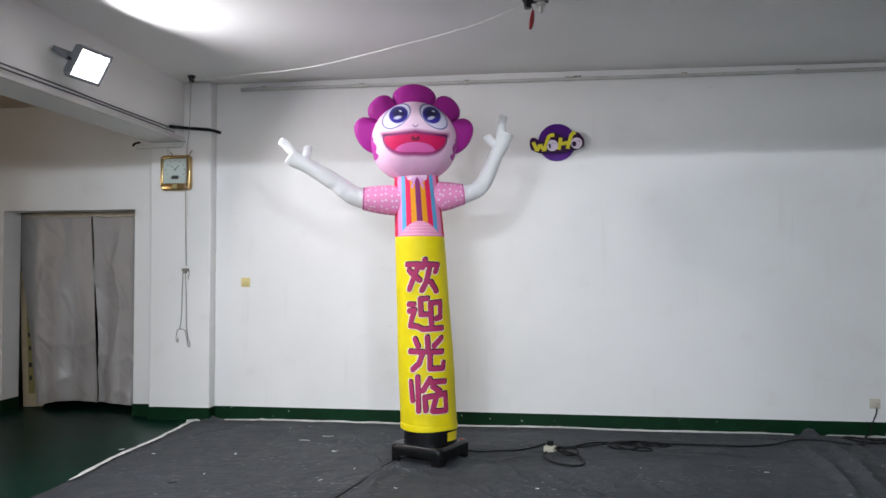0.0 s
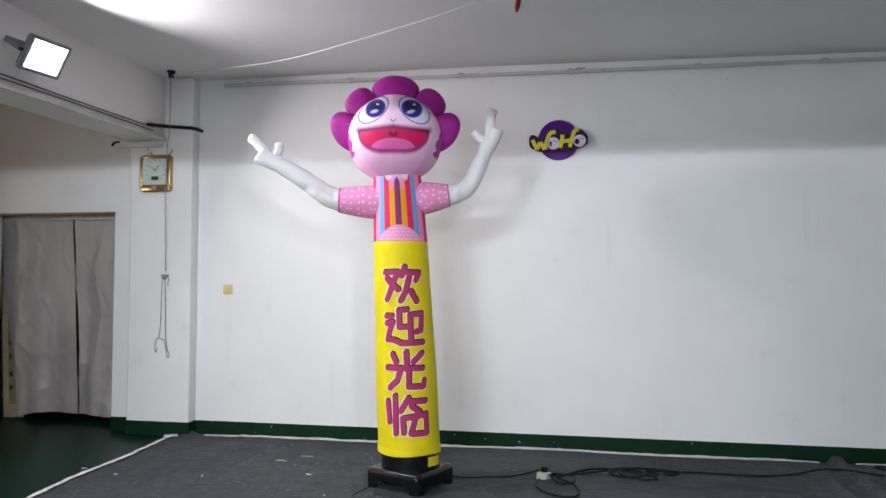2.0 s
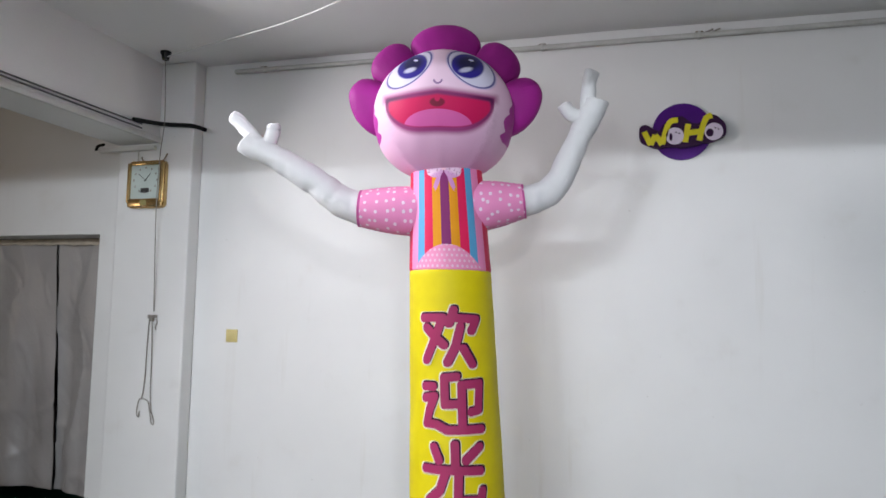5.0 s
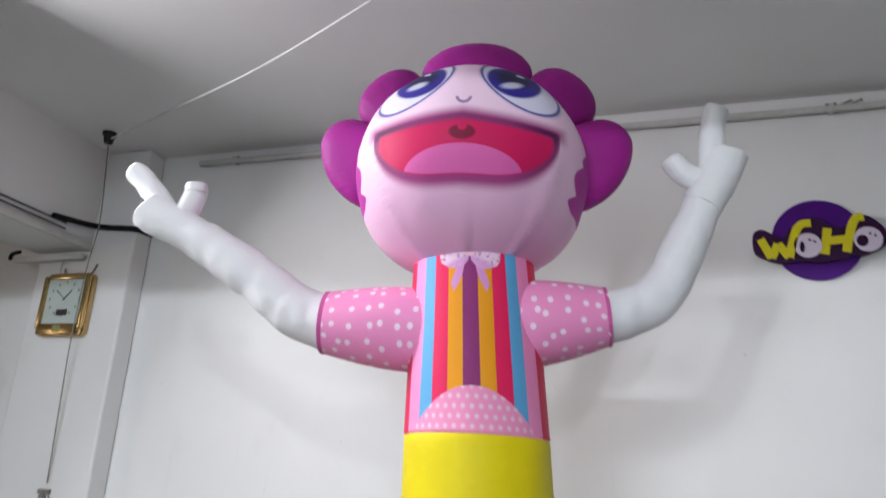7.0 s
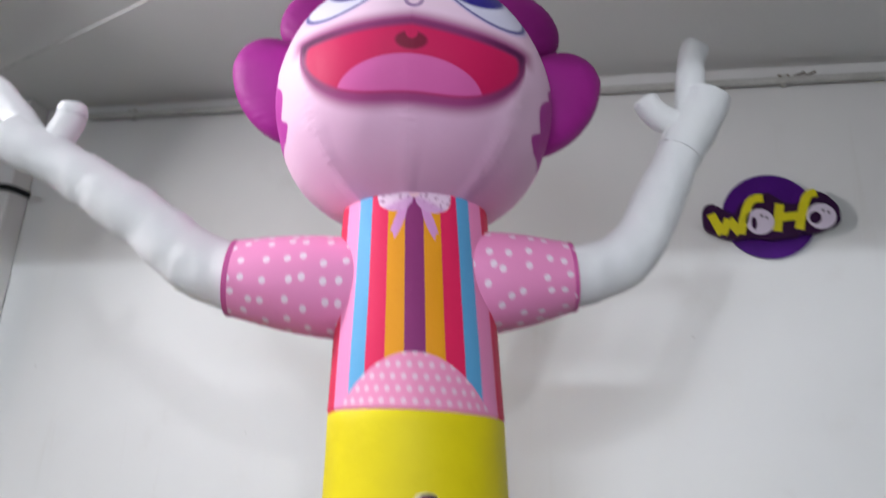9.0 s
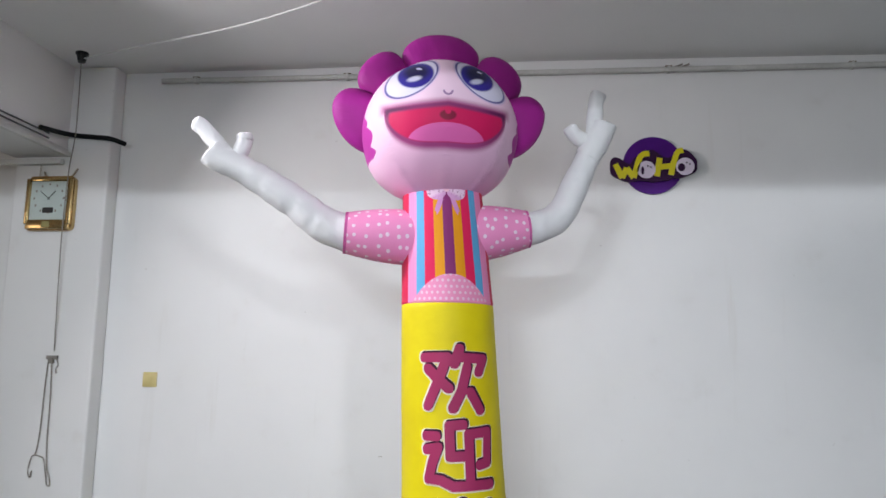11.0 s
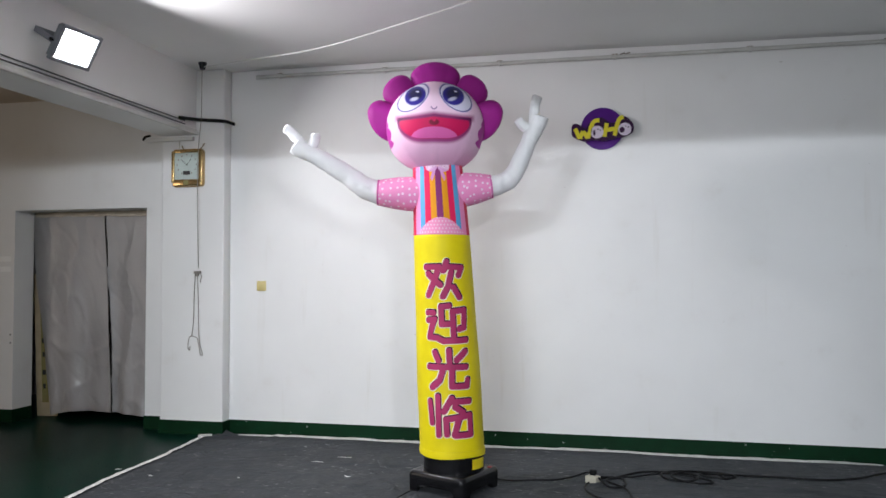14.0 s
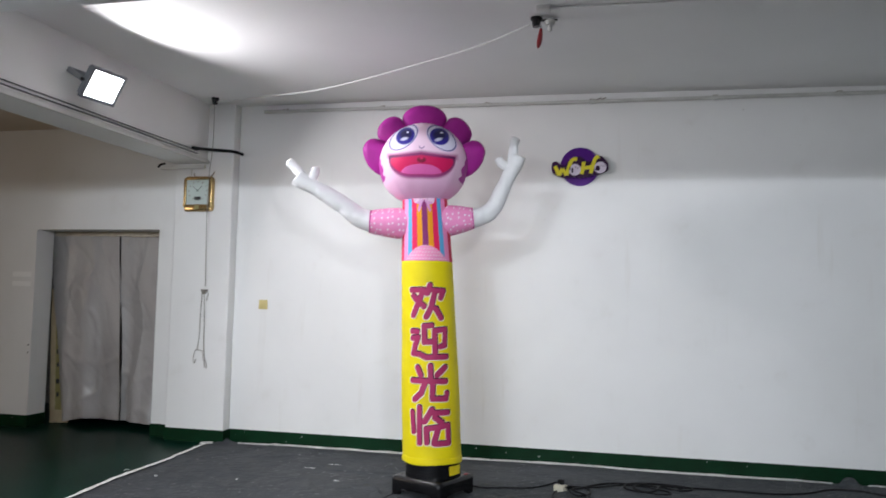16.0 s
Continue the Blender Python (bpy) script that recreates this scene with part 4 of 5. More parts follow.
solid("extension_lead", cable(on_floor([(0.49, 6.42, 0.02), (0.56, 6.33), (0.66, 6.38), (0.64, 6.55), (0.48, 6.52), (0.40, 6.30), (0.48, 6.10), (0.62, 6.02), (0.70, 6.10), (0.66, 6.28, 0.012), (0.54, 6.42, 0.012),
                                        (0.62, 6.60), (0.80, 6.78), (1.0, 6.80), (1.16, 6.72), (1.1, 6.60), (0.95, 6.62), (0.92, 6.72, 0.012), (1.05, 6.85), (1.3, 6.86), (1.42, 6.78), (1.32, 6.70), (1.18, 6.74, 0.012),
                                        (1.45, 6.82), (1.7, 6.84), (2.0, 6.83), (2.25, 6.92), (2.45, 7.0), (2.65, 6.98), (2.85, 6.95), (3.0, 7.05), (3.05, 7.25), (2.95, 7.3), (2.9, 7.2), (3.05, 7.1), (3.3, 7.12), (3.6, 7.2)], 0.0075), 0.0075, 7), RUBBER,
      "long black extension lead coiled loosely on the sheet", "cable")
solid("spare_lead", cable(on_floor([(0.47, 6.5, 0.02), (0.7, 6.62), (0.95, 6.72, 0.014), (1.2, 6.68), (1.25, 6.6), (1.12, 6.56), (0.98, 6.64, 0.014), (1.08, 6.76, 0.02), (1.26, 6.8, 0.014), (1.34, 6.74)], 0.006), 0.006, 7), RUBBER,
      "spare black lead looped on the sheet", "cable")
# thin dark tube drawn for a dark line in the sheet itself
solid("sheet_dark_line", cable(on_floor([(-0.65, 6.06, 0.01), (-0.72, 5.98), (-0.765, 5.75), (-0.80, 5.47), (-0.85, 5.2), (-0.90, 4.9), (-0.92, 4.5)], 0.002), 0.0042, 7), RUBBER, "thin dark line in the sheet, out from the blower", "cable")
solid("socket_lead", cable(on_floor([(3.17, 7.35, 0.02), (3.1, 7.3), (3.2, 7.2), (3.4, 7.15), (3.5, 7.25), (3.3, 7.3), (3.1, 7.18)], 0.006), 0.006, 7), RUBBER, "black lead below the wall socket", "cable")

# ---- inflatable figure: one mesh ----
LX, LY = -0.081, -0.044


def axis(z):
    if z < 1.7:
        return Vector((LX * z / 1.7, LY * z / 1.7 - 0.055 * max(0.0, 1 - z / 1.2), z))
    return Vector((LX - 0.044 * (z - 1.7) / 0.73, LY + 0.009 * (z - 1.7) / 0.73, z))


def girth(z):
    if z < 0.3:
        return 0.215 + 0.003 * math.sin((z - 0.235) / 0.065 * math.pi)
    if z < 1.7:
        return min(0.215 + 0.002 * (z - 0.3), 0.226 - 0.036 * (z - 0.3) / 1.4)
    return 0.19 - 0.024 * min(1, (z - 1.7) / 0.5)


HC, HY = Vector((-0.125, -0.035, 2.434)), 0.375       # the head's middle, and its half depth


def nylon(g, wrinkle=0.25, through_light=0.08):
    g.b.inputs["Sheen Weight"].default_value = 0.04
    g.b.inputs["Roughness"].default_value = 0.6
    g.b.inputs["Specular IOR Level"].default_value = 0.3
    g.bump(g.m("ADD", g.m("MULTIPLY", g.noise(7, 4, 0.6), 1.0), g.m("MULTIPLY", g.noise(45, 2), 0.12)), wrinkle, 0.02)
    # thin cloth lets some light through
    thin, both = g.node("ShaderNodeBsdfTranslucent"), g.node("ShaderNodeMixShader")
    colour = g.b.inputs["Base Color"]
    g.put(thin.inputs["Color"], colour.links[0].from_socket)
    both.inputs[0].default_value = through_light
    g.t.links.new(g.b.outputs[0], both.inputs[1])
    g.t.links.new(thin.outputs[0], both.inputs[2])
    g.t.links.new(both.outputs[0], g.t.nodes["Material Output"].inputs["Surface"])
    return g.mat


def plain_nylon(name, c, d, rough=0.45, through_light=0.08):
    g = Graph(name, rough)
    g.colour(g.mix(g.step(g.noise(5, 3), 0.3, 0.7), c, d))
    return nylon(g, 0.25, through_light)


def torso_print():
    g = Graph("striped_nylon_print", 0.42)
    x, y, z = g.xyz()
    ax = g.m("SUBTRACT", x, g.m("ADD", LX, g.m("MULTIPLY", g.m("SUBTRACT", z, 1.7), -0.060)))
    ay = g.m("SUBTRACT", y, LY - 0.003)
    th = g.m("MULTIPLY", g.m("ARCTAN2", ax, g.m("MULTIPLY", ay, -1.0)), 57.2958)
    a = g.m("ABSOLUTE", th)
    c = srgb(140, 42, 112)
    c = g.mix(g.step(a, 6.6, 7.2), c, srgb(238, 158, 16))
    c = g.mix(g.step(a, 19.5, 20.1), c, srgb(232, 34, 92))
    c = g.mix(g.step(a, 33.5, 34.1), c, srgb(96, 172, 220))
    c = g.mix(g.step(a, 46.5, 47.1), c, srgb(249, 150, 200))
    c = g.mix(g.step(a, 63.0, 63.6), c, srgb(230, 36, 86))
    c = g.mix(g.step(a, 105.0, 105.6), c, srgb(238, 158, 16))
    # dotted hem
    rim = g.m("SUBTRACT", 1.815, g.m("MULTIPLY", g.m("MULTIPLY", th, th), 0.0000385))
    hem = g.step(g.m("SUBTRACT", rim, z), 0.0, 0.003)
    u = g.m("SUBTRACT", g.m("FRACT", g.m("ADD", g.m("DIVIDE", th, 7.0), g.m("MULTIPLY", g.m("FLOOR", g.m("DIVIDE", z, 0.024)), 0.5))), 0.5)
    v = g.m("SUBTRACT", g.m("FRACT", g.m("DIVIDE", z, 0.024)), 0.5)
    dot = g.m("SQRT", g.m("ADD", g.m("MULTIPLY", u, u), g.m("MULTIPLY", v, v)))
    hemc = g.mix(g.step(dot, 0.20, 0.30), srgb(244, 204, 222), srgb(244, 152, 194))
    c = g.mix(hem, c, hemc)
    # ribbon bow
    s = g.m("MULTIPLY", th, 0.00305)
    sa = g.m("ABSOLUTE", s)
    for sgn in (-1, 1):
        tail = g.ellipse(s, z, sgn * 0.036, 2.092, 0.011, 0.046, -sgn * -22)
        notch = g.ellipse(s, z, sgn * 0.052, 2.048, 0.006, 0.022, 0)
        tail = g.m("MAXIMUM", tail, g.m("SUBTRACT", 2.0, notch))
        c = g.mix(g.step(tail, 1.06, 0.94), c, srgb(218, 150, 208))
    low = g.m("SUBTRACT", z, g.m("SUBTRACT", 2.150, g.m("MULTIPLY", sa, 0.42)))
    loop = g.ellipse(sa, z, 0.047, 2.150, 0.043, 0.034, 14)
    wing = g.step(g.m("ADD", loop, g.m("MULTIPLY", g.m("SUBTRACT", g.noise(40, 2), 0.5), 0.25)), 1.04, 0.98)
    specks = g.step(g.noise(110, 1), 0.58, 0.63)
    lace = g.mix(g.m("MULTIPLY", specks, 0.7), srgb(238, 208, 230), srgb(176, 116, 158))
    lace = g.mix(g.m("MULTIPLY", g.step(low, 0.014, -0.004), 0.8), lace, srgb(214, 150, 206))
    c = g.mix(wing, c, lace)
    c = g.mix(g.step(g.ellipse(s, z, 0.0, 2.168, 0.015, 0.020), 1.08, 0.92), c, srgb(244, 200, 214))
    g.colour(c)
    return nylon(g, 0.3)


def sleeve_print():
    g = Graph("dotted_pink_nylon", 0.42)
    x, y, z = g.xyz()
    turn = g.m("MULTIPLY", g.m("ARCTAN2", g.m("SUBTRACT", z, 2.0), g.m("SUBTRACT", -0.043, y)), 0.1)
    at = g.node("ShaderNodeCombineXYZ")
    g.put(at.inputs[0], x)
    g.put(at.inputs[1], turn)
    v = g.node("ShaderNodeTexVoronoi")
    v.voronoi_dimensions = "2D"
    v.inputs["Scale"].default_value, v.inputs["Randomness"].default_value = 23.0, 0.6
    g.t.links.new(at.outputs[0], v.inputs["Vector"])
    dots = g.step(v.outputs["Distance"], 0.205, 0.15)
    c = g.mix(dots, srgb(243, 150, 200), srgb(249, 224, 238))
    g.colour(c)
    return nylon(g, 0.35)


def hem_print():
    g = Graph("plum_sleeve_hem", 0.45)
    v = g.node("ShaderNodeTexVoronoi")
    v.inputs["Scale"].default_value, v.inputs["Randomness"].default_value = 28.0, 0.2
    g.t.links.new(g.coords(), v.inputs["Vector"])
    g.colour(g.mix(g.step(v.outputs["Distance"], 0.32, 0.27), srgb(206, 92, 158), srgb(246, 224, 238)))
    return nylon(g, 0.2)


def head_print():
    g = Graph("graded_pink_nylon", 0.40)
    x, y, z = g.xyz()
    x, y, z = g.m("SUBTRACT", x, HC.x), g.m("MULTIPLY", g.m("SUBTRACT", y, HC.y), 0.325 / HY), g.m("SUBTRACT", z, HC.z)
    e = radians(16)
    v = g.m("SUBTRACT", g.m("MULTIPLY", z, math.cos(e)), g.m("MULTIPLY", y, math.sin(e)))
    front = g.step(y, 0.0, -0.03)
    # skin graded pinker towards the chin and the sides
    skin = g.mix(g.step(z, -0.25, 0.05), srgb(247, 194, 228), srgb(249, 216, 237))
    skin = g.mix(g.step(g.m("ABSOLUTE", x), 0.16, 0.31), skin, srgb(247, 206, 232))
    c = skin
    plum, deep = srgb(162, 48, 122), srgb(92, 22, 78)
    # open shape with a soft plum rim
    ax = g.m("ABSOLUTE", x)
    top = g.m("SUBTRACT", v, g.m("SUBTRACT", 0.106, g.m("MULTIPLY", ax, 0.13)))
    curve = g.m("POWER", g.m("MAXIMUM", g.m("SUBTRACT", 1.0, g.m("POWER", g.m("DIVIDE", ax, 0.243), 2.8)), 0.0), 0.5)
    lift = g.m("MULTIPLY", g.m("POWER", 2.718, g.m("MULTIPLY", g.m("MULTIPLY", x, x), -90.0)), 0.012)
    low = g.m("SUBTRACT", g.m("ADD", g.m("SUBTRACT", 0.075, g.m("MULTIPLY", curve, 0.140)), lift), v)
    mouth = g.m("SMOOTH_MAX", g.m("SMOOTH_MAX", top, low, 0.02), g.m("SUBTRACT", ax, 0.238), 0.02)
    c = g.mix(g.m("MULTIPLY", g.m("MULTIPLY", g.step(mouth, 0.034, 0.0), 0.95), front), c, plum)
    edge = g.m("MULTIPLY", g.step(g.m("ABSOLUTE", g.m("ADD", mouth, 0.004)), 0.014, 0.002), g.m("ADD", g.m("MULTIPLY", g.step(g.m("SUBTRACT", top, low), -0.03, 0.03), 0.5), g.m("MULTIPLY", g.step(ax, 0.10, 0.22), 0.5)))
    c = g.mix(g.m("MULTIPLY", g.step(mouth, -0.004, -0.018), front), c, srgb(212, 22, 92))
    c = g.mix(g.m("MULTIPLY", edge, front), c, deep)
    uvula = g.m("MAXIMUM", g.ellipse(x, v, 0.0, 0.060, 0.034, 0.020), g.m("SUBTRACT", 2.0, g.ellipse(x, v, 0.0, 0.078, 0.012, 0.014)))
    c = g.mix(g.m("MULTIPLY", g.step(uvula, 1.1, 0.8), front), c, srgb(130, 16, 56))
    tongue = g.ellipse(x, v, 0.0, -0.046, 0.150, 0.078)
    inside = g.step(mouth, -0.010, -0.016)
    c = g.mix(g.m("MULTIPLY", g.m("MULTIPLY", g.step(tongue, 1.02, 0.98), inside), front), c, srgb(226, 104, 176))
    # nose
    nose = g.ellipse(x, v, 0.0, 0.157, 0.017, 0.017)
    arc = g.m("MULTIPLY", g.step(g.m("ABSOLUTE", g.m("SUBTRACT", nose, 1.0)), 0.32, 0.15), g.step(v, 0.160, 0.152))
    c = g.mix(g.m("MULTIPLY", g.m("MULTIPLY", arc, 0.8), front), c, srgb(136, 84, 150))
    # eyes: plain ovals
    for sgn in (-1, 1):
        out = g.ellipse(x, v, sgn * 0.139, 0.208, 0.118, 0.066, -sgn * 36)
        c = g.mix(g.m("MULTIPLY", g.step(out, 1.14, 1.0), front), c, srgb(206, 186, 224))
        c = g.mix(g.m("MULTIPLY", g.step(out, 1.05, 1.0), front), c, srgb(92, 84, 150))
        c = g.mix(g.m("MULTIPLY", g.step(out, 0.98, 0.92), front), c, srgb(224, 220, 240))
        iris = g.ellipse(x, v, sgn * 0.123, 0.220, 0.075, 0.059, -sgn * 20)
        c = g.mix(g.m("MULTIPLY", g.step(iris, 1.04, 0.88), g.m("MULTIPLY", front, g.step(out, 0.98, 0.90))), c, srgb(44, 32, 138))
        c = g.mix(g.m("MULTIPLY", g.step(g.ellipse(x, v, sgn * 0.121, 0.230, 0.060, 0.046), 1.1, 0.45), front), c, srgb(18, 16, 70))
        shine = g.m("SUBTRACT", 1.0, g.m("MULTIPLY", g.step(g.ellipse(x, v, sgn * 0.123 - 0.006, 0.200, 0.030, 0.012, 14), 1.3, 0.5), 0.7))
        c = g.mix(g.m("MULTIPLY", g.m("SUBTRACT", 1.0, shine), front), c, srgb(230, 230, 248))
        c = g.mix(g.m("MULTIPLY", g.step(g.ellipse(x, v, sgn * 0.123 + 0.014, 0.246, 0.013, 0.006, -12), 1.1, 0.7), front), c, srgb(220, 220, 246))
    # hood behind, with a scalloped rim on the cheeks
    lobe = g.m("ABSOLUTE", g.m("SINE", g.m("MULTIPLY", g.m("ADD", z, 0.02), 38.0)))
    cheek = g.m("MULTIPLY", g.step(z, -0.17, -0.12), g.step(z, 0.05, -0.03))
    rim = g.m("SUBTRACT", -0.075, g.m("MULTIPLY", cheek, g.m("ADD", 0.046, g.m("MULTIPLY", lobe, 0.036))))
    hood = g.m("MULTIPLY", g.step(g.m("SUBTRACT", y, rim), -0.004, 0.004), g.step(z, -0.152, -0.144))
    c = g.mix(hood, c, srgb(186, 48, 160))
    # gathered seams
    th = g.m("ABSOLUTE", g.m("ARCTAN2", x, g.m("MULTIPLY", y, -1.0)))
    seam = g.m("MINIMUM", th, g.m("ABSOLUTE", g.m("SUBTRACT", th, 0.80)))
    gather = g.m("MULTIPLY", g.m("MULTIPLY", g.noise(26, 2, squash=(0.5, 0.5, 1.6)), g.step(seam, 0.16, 0.01)), g.step(z, 0.08, -0.06))
    line = g.step(seam, 0.012, 0.0)
    g.colour(c)
    nylon(g, 0.22)
    return g.bump(g.m("ADD", g.m("SUBTRACT", g.m("MULTIPLY", gather, 0.7), g.m("MULTIPLY", line, 0.025)), g.m("MULTIPLY", g.noise(8, 3), 0.4)), 0.45, 0.02).mat


M_YELLOW = plain_nylon("yellow_nylon", srgb(238, 220, 8), srgb(230, 210, 6), 0.4)
M_WHITE = plain_nylon("white_nylon", (0.93, 0.93, 0.93), (0.89, 0.89, 0.90), 0.45, 0.22)
M_PETAL = plain_nylon("magenta_purple_nylon", srgb(170, 32, 148), srgb(156, 28, 134), 0.4)
M_CHAR = plain_nylon("raspberry_print", srgb(178, 52, 102), srgb(168, 46, 94), 0.45)
M_CHARDARK = plain_nylon("dark_plum_print", srgb(62, 20, 44), srgb(54, 18, 40), 0.45)
M_CHARWHITE = plain_nylon("white_print", srgb(246, 238, 214), srgb(240, 232, 206), 0.45)
FIGURE = [M_YELLOW, torso_print(), sleeve_print(), hem_print(), M_WHITE, head_print(), M_PETAL, M_CHARWHITE, M_CHARDARK, M_CHAR]

bm = bmesh.new()


def loft(rings, mat, close=(True, True)):
    made = []
    for a, b in zip(rings, rings[1:]):
        for k in range(len(a)):
            made.append(bm.faces.new((a[k], a[(k + 1) % len(a)], b[(k + 1) % len(a)], b[k])))
    if close[0]:
        made.append(bm.faces.new(rings[0][::-1]))
    if close[1]:
        made.append(bm.faces.new(rings[-1]))
    for f in made:
        f.material_index = mat
    return made


N = 64


def tube_ring(z, grow=0.0):
    c, r = axis(z), girth(z) + grow
    ring = []
    for k in range(N):
        a = 2 * math.pi * k / N
        w = 0.0022 * noise.noise((math.sin(a) * 2.5, math.cos(a) * 2.5, z * 3.0)) + 0.0012 * noise.noise((math.sin(a) * 7, math.cos(a) * 7, z * 9))
        ring.append(bm.verts.new((c.x + (r + w) * math.sin(a), c.y - (r + w) * math.cos(a), z + (0.004 * math.sin(3 * a) if z < 0.25 else 0))))
    return ring


loft([tube_ring(z, g) for z, g in ((0.246, -0.004), (0.248, 0.003), (0.266, 0.004), (0.289, 0.002), (0.292, -0.003), (0.295, 0.001))], 0, (True, False))
rings = [tube_ring(z) for z in np.arange(0.294, 1.69, 0.02)] + [tube_ring(1.694), tube_ring(1.70, -0.003)]
loft(rings, 0, (False, False))
loft([tube_ring(1.70, -0.003), tube_ring(1.706, 0.001)] + [tube_ring(z) for z in np.arange(1.715, 2.235, 0.015)], 1, (False, True))

# head
vs = blob(bm, HC, (0.335, HY, 0.308), 72, 48)
for f in {f for v in vs for f in v.link_faces}:
    f.material_index = 5
for v in vs:
    d = v.co - HC
    if d.z < -0.1:
        v.co.x = HC.x + d.x * (1 + 0.05 * min(1, (-0.1 - d.z) / 0.1))
    v.co += d.normalized() * 0.004 * noise.noise(d * 6)

# scalloped petal hood round the back of the head
def petal(phi):
    """The rim's radius, and how full the pillow is there."""
    a = abs(phi)
    lo, hi, edge0, edge1, peak = next(p for p in ((-27, 27, 0.366, 0.366, 0.452), (27, 62, 0.366, 0.374, 0.452), (62, 109, 0.374, 0.31, 0.478)) if a <= p[1])
    u = (a - (lo + hi) / 2) / ((hi - lo) / 2)
    base = edge0 + (edge1 - edge0) * (a - lo) / (hi - lo)
    if lo > 60:
        u = (a - 76) / (14 if a < 76 else 33)
        full = max(0.0, 1 - abs(u) ** (2.3 if u < 0 else 1.25)) ** (0.5 if u < 0 else 0.9)
    else:
        full = max(0.0, 1 - abs(u) ** 2.3) ** 0.55
    return base + (peak - base) * full, full


for side in (-1, 1):
    rows = []
    for k in range(437):
        phi = -109 + k / 2
        r1, full = petal(phi)
        a, row = radians(phi), []
        for j in range(13):
            q = j / 12
            r = 0.2 + (r1 - 0.2) * math.sin(q * math.pi / 2) ** 0.85
            t = (0.036 + 0.040 * full) * max(0.0, 1 - q ** 2.6)
            pucker = noise.noise((phi * 0.55, q * 2.2, side * 4.0)) + 0.6 * noise.noise((phi * 1.3, q * 3, side * 9.0))
            t += (0.005 * noise.noise((phi * 0.06, q * 3, side)) + 0.0075 * pucker * q ** 3) * (1 - q) ** 0.5
            row.append(bm.verts.new((HC.x + r * math.sin(a), HC.y + 0.012 + side * t, HC.z + r * math.cos(a) + 0.008)))
        rows.append(row)
    for a, b in zip(rows, rows[1:]):
        for j in range(12):
            f = bm.faces.new((a[j], a[j + 1], b[j + 1], b[j]) if side < 0 else (a[j], b[j], b[j + 1], a[j + 1]))
            f.material_index = 6

# sleeves and arms
for root, end, r0, r1 in (((-0.04, -0.04, 2.0), (0.258, -0.045, 2.035), 0.122, 0.079), ((-0.18, -0.04, 1.98), (-0.515, -0.045, 1.995), 0.116, 0.086)):
    root, end = Vector(root), Vector(end)
    line = [root.lerp(end, t / 14) for t in range(15)]
    sweep(bm, line, lambda t: r0 + (r1 - r0) * t + 0.012 * math.sin(math.pi * t), 32, 2)
    d = (end - root).normalized()
    sweep(bm, [end - d * 0.018, end - d * 0.012, end + d * 0.002], lambda t: r1 + 0.002, 32, 3)
    out = 1 if end.x > 0 else -1
    if out > 0:
        pts = [end - d * 0.03, end + Vector((0.06, 0, 0.018)), end + Vector((0.145, -0.01, 0.075)), end + Vector((0.215, -0.02, 0.215)), end + Vector((0.275, -0.03, 0.36))]
    else:
        pts = [end - d * 0.03, end + Vector((-0.07, 0, 0.022)), end + Vector((-0.19, -0.01, 0.105)), end + Vector((-0.33, -0.02, 0.195)), end + Vector((-0.45, -0.03, 0.265))]
    arm = smooth_line(pts, 10)
    sweep(bm, arm, lambda t: (r1 - 0.006) * (1 - 0.30 * t) + 0.0008 * math.sin(t * 31), 28, 4)
    palm, way = arm[-1], (arm[-1] - arm[-4]).normalized()
    up = Vector((-way.z * out, 0, way.x * out)).normalized()

    def stub(line, r0, r1):
        """A sewn tube with a flat, rounded end."""
        sweep(bm, smooth_line(line, 8), lambda t: (r0 + (r1 - r0) * t) * (1 if t < 0.9 else 0.55 + 0.45 * math.sqrt(max(0.0, 1 - ((t - 0.9) / 0.1) ** 2))), 20, 4)

    stub([palm - way * 0.05, palm + way * 0.03 - up * 0.008, palm + way * 0.085 - up * 0.012, palm + way * 0.125 - up * 0.008], 0.056, 0.060)
    stub([palm + way * 0.05 + up * 0.01, palm + way * 0.11 + up * 0.03, palm + way * 0.19 + up * 0.055, palm + way * 0.245 + up * 0.06], 0.036, 0.032)
    stub([palm + way * 0.02 + up * 0.02, palm + way * 0.018 + up * 0.06, palm + way * 0.03 + up * 0.10, palm + way * 0.05 + up * 0.125], 0.036, 0.031)


# slack in the thin white cloth
bm.normal_update()
for v in {v for f in bm.faces if f.material_index == 4 for v in f.verts}:
    v.co += v.normal * (0.004 * noise.noise(v.co * 9) + 0.0045 * noise.noise(Vector((v.co.x * 34, v.co.y * 9, v.co.z * 20))))

# printed characters, wrapped on the tube
GRID, SPAN = 112, 1.28


def glyph_distance(strokes):
    """The distance from the strokes' middle lines on a square grid, in letter units."""
    cx = (np.arange(GRID) + 0.5) / GRID * SPAN - SPAN / 2
    gx, gy = np.meshgrid(cx, cx, indexing="ij")
    dist = np.full((GRID, GRID), 9.0)
    for line in strokes:
        for (ax, ay), (bx, by) in zip(line, line[1:]):
            dx, dy = bx - ax, by - ay
            t = np.clip(((gx - ax) * dx + (gy - ay) * dy) / (dx * dx + dy * dy), 0, 1)
            # ends cut nearly square, as the brush letters have them
            off = np.maximum(np.abs(gx - ax - t * dx), np.abs(gy - ay - t * dy)) * 0.35 + np.hypot(gx - ax - t * dx, gy - ay - t * dy) * 0.65
            dist = np.minimum(dist, off)
    return cx, dist


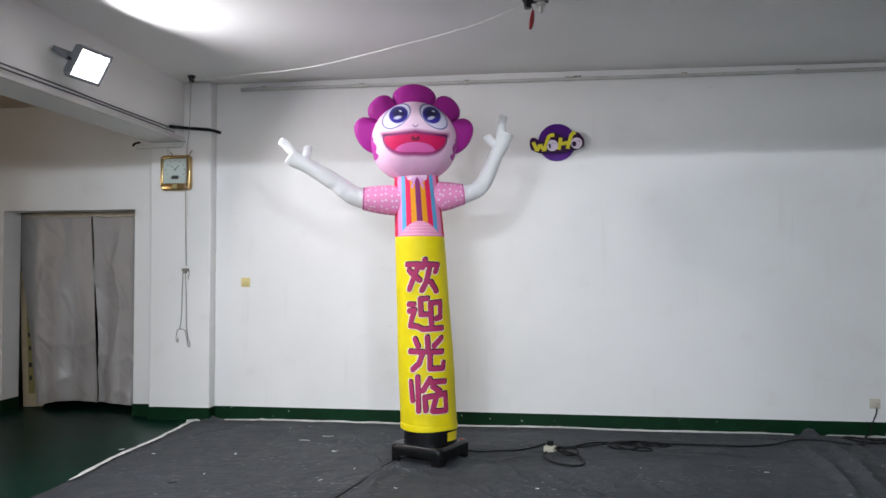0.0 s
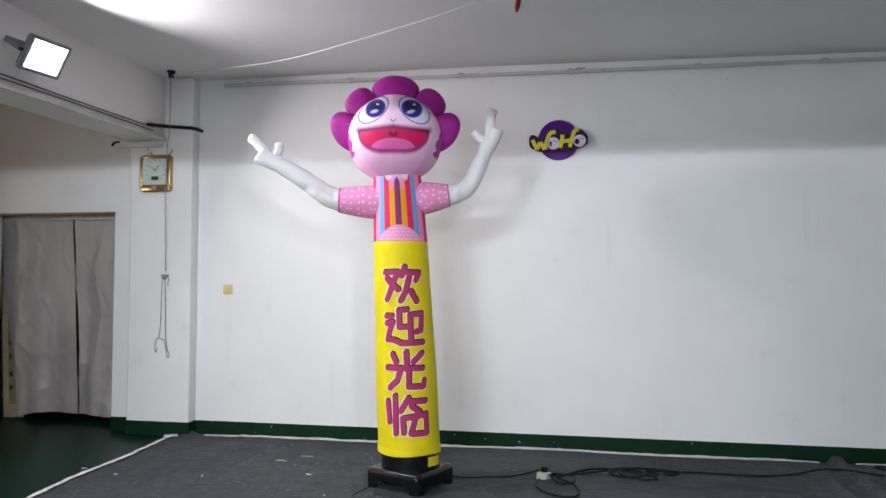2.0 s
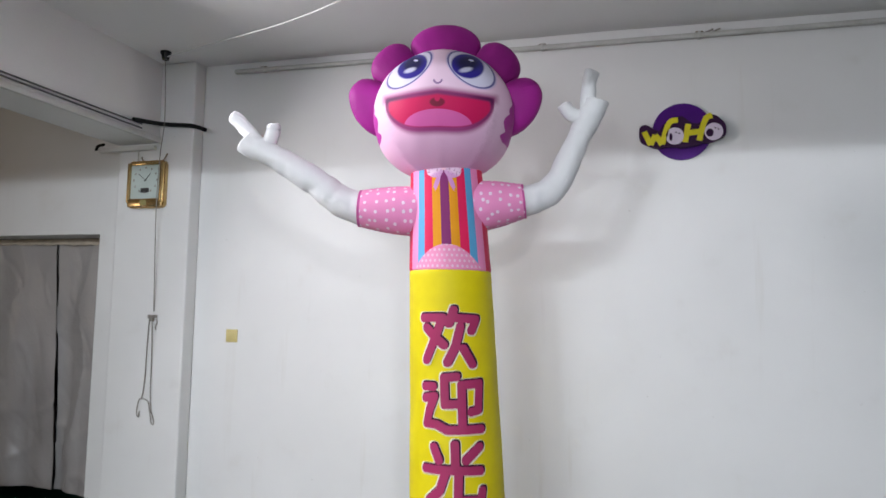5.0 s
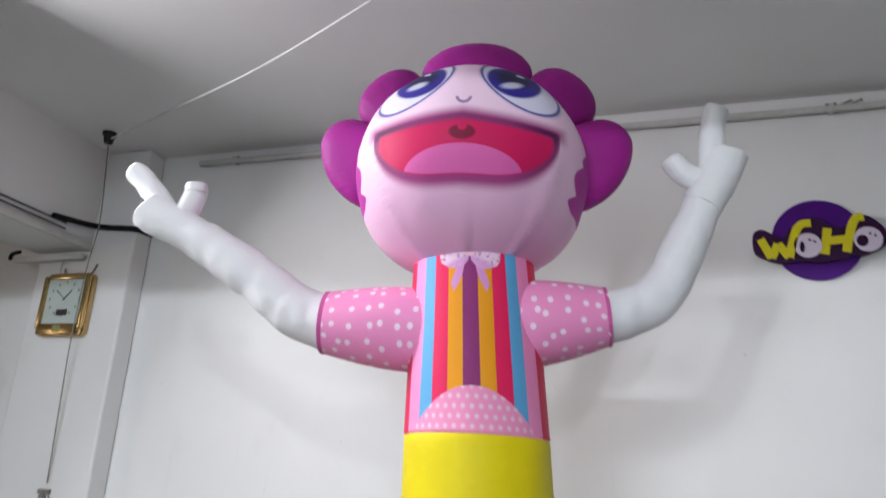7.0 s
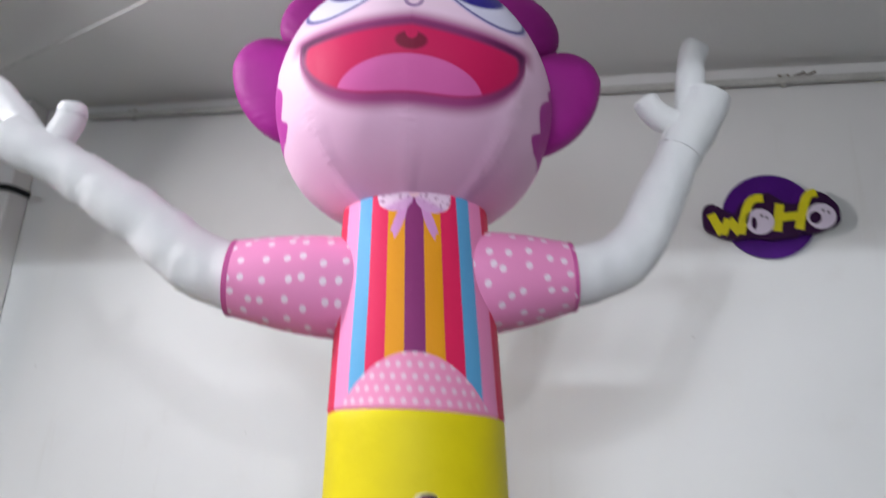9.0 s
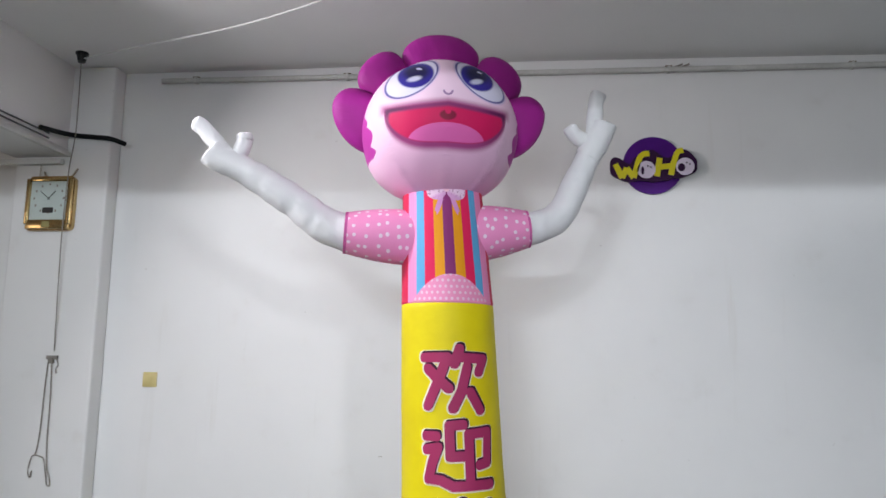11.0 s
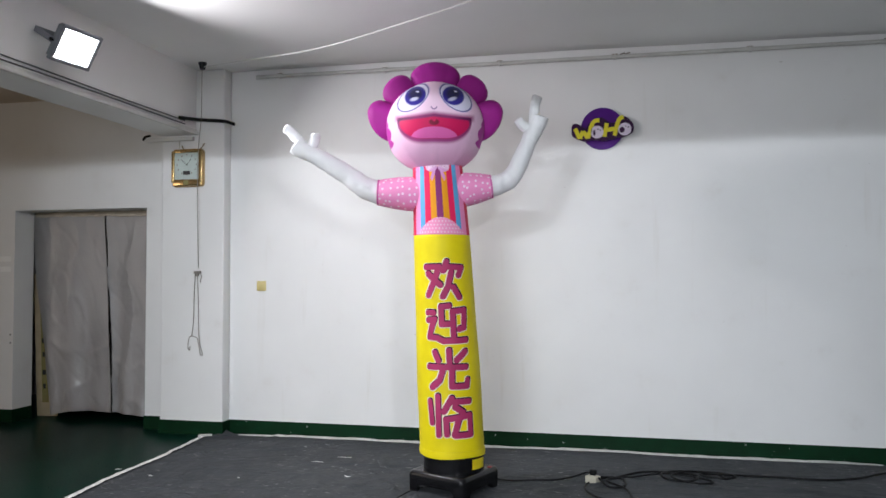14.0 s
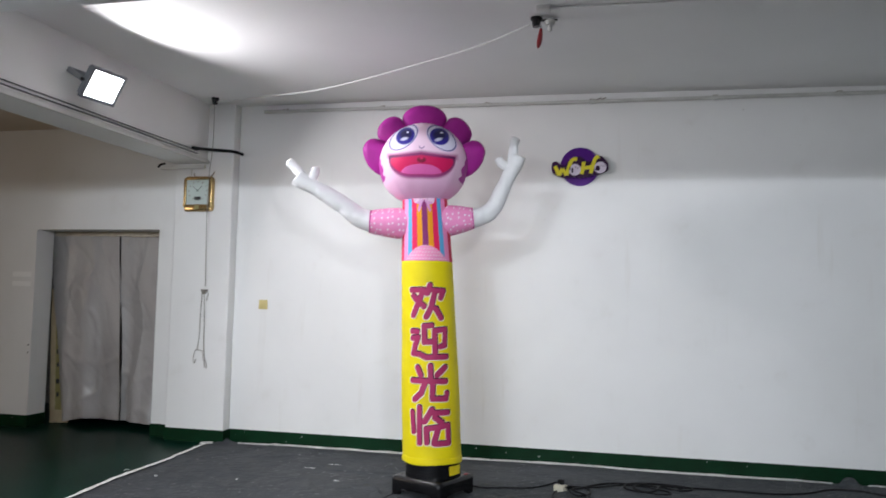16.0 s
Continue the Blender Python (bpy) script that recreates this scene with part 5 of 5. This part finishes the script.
def print_layer(cx, dist, size, z0, grow, lift, dx, dz, mat):
    """Lays the strokes, thickened by grow, on the tube's skin."""
    f, made = grow - dist, {}

    def vert(i, j, k, l):
        key = (i, j, k, l) if (i, j) <= (k, l) else (k, l, i, j)
        if key not in made:
            a, b = f[i, j], f[k, l]
            t = 0.0 if (i, j) == (k, l) else a / (a - b)
            x, y = cx[i] + (cx[k] - cx[i]) * t, cx[j] + (cx[l] - cx[j]) * t
            gx, gz = x * size + dx, z0 + y * size + dz
            c, r = axis(gz), girth(gz) + lift
            made[key] = bm.verts.new((c.x + r * math.sin(gx / r), c.y - r * math.cos(gx / r), gz))
        return made[key]

    for i in range(GRID - 1):
        for j in range(GRID - 1):
            ring = ((i, j), (i + 1, j), (i + 1, j + 1), (i, j + 1))
            inn = [f[p] > 0 for p in ring]
            if not any(inn):
                continue
            poly = []
            for k in range(4):
                p, q = ring[k], ring[(k + 1) % 4]
                if inn[k]:
                    poly.append(vert(*p, *p))
                if inn[k] != inn[(k + 1) % 4]:
                    poly.append(vert(*p, *q) if p <= q or inn[k] != inn[(k + 1) % 4] and (p <= q) else vert(*q, *p))
            if len(poly) > 2 and len(set(poly)) == len(poly):
                bm.faces.new(poly).material_index = mat


# the strokes of the printed words, each a middle line in letter units: welcome
HUAN = (((-0.43, 0.30), (-0.10, 0.31), (-0.23, -0.01), (-0.40, -0.36)), ((-0.38, 0.15), (-0.23, 0.0), (-0.09, -0.12)), ((0.08, 0.43), (0.0, 0.22)),
        ((0.05, 0.31), (0.45, 0.29), (0.36, 0.11)), ((0.18, 0.17), (0.09, -0.15), (-0.04, -0.39)), ((0.22, -0.17), (0.36, -0.41)))
YING = (((-0.43, 0.26), (-0.29, 0.26)), ((-0.43, 0.08), (-0.27, 0.11), (-0.36, -0.10), (-0.42, -0.31)), ((-0.40, -0.31), (-0.24, -0.32), (-0.07, -0.40), (0.48, -0.38)),
        ((0.09, 0.42), (-0.10, 0.40), (-0.10, -0.01), (0.12, 0.0)), ((0.17, -0.32), (0.17, 0.29), (0.47, 0.32), (0.44, -0.09), (0.32, -0.12)))
GUANG = (((0.04, 0.43), (0.04, 0.09)), ((-0.30, 0.38), (-0.22, 0.19)), ((0.44, 0.40), (0.21, 0.20)), ((-0.46, 0.05), (0.44, 0.04)),
         ((-0.11, 0.02), (-0.22, -0.27), (-0.41, -0.43)), ((0.09, 0.02), (0.07, -0.40), (0.44, -0.40), (0.47, -0.26)))
LIN = (((-0.49, 0.30), (-0.46, -0.19)), ((-0.28, 0.43), (-0.30, -0.46)), ((0.05, 0.39), (-0.15, 0.08)), ((0.07, 0.31), (0.48, 0.31)), ((0.12, 0.19), (0.31, 0.06)),
       ((-0.10, -0.44), (-0.11, -0.10), (0.48, -0.01), (0.48, -0.46), (0.11, -0.47)), ((0.21, -0.06), (0.08, -0.45)))
for strokes, z in zip((HUAN, YING, GUANG, LIN), (1.402, 1.116, 0.825, 0.530)):
    cx, dist = glyph_distance(strokes)
    print_layer(cx, dist, 0.278, z, 0.095, 0.0035, 0.001, 0.001, 7)
    print_layer(cx, dist, 0.278, z, 0.070, 0.0050, 0.005, 0.006, 8)
    print_layer(cx, dist, 0.278, z, 0.067, 0.0065, -0.001, -0.001, 9)

solid("inflatable_tube_figure", bm, FIGURE, "tall inflatable advertising tube, yellow below, striped top and pink flower head", "inflatable", (-0.465, 6.19, 0.0), 12)
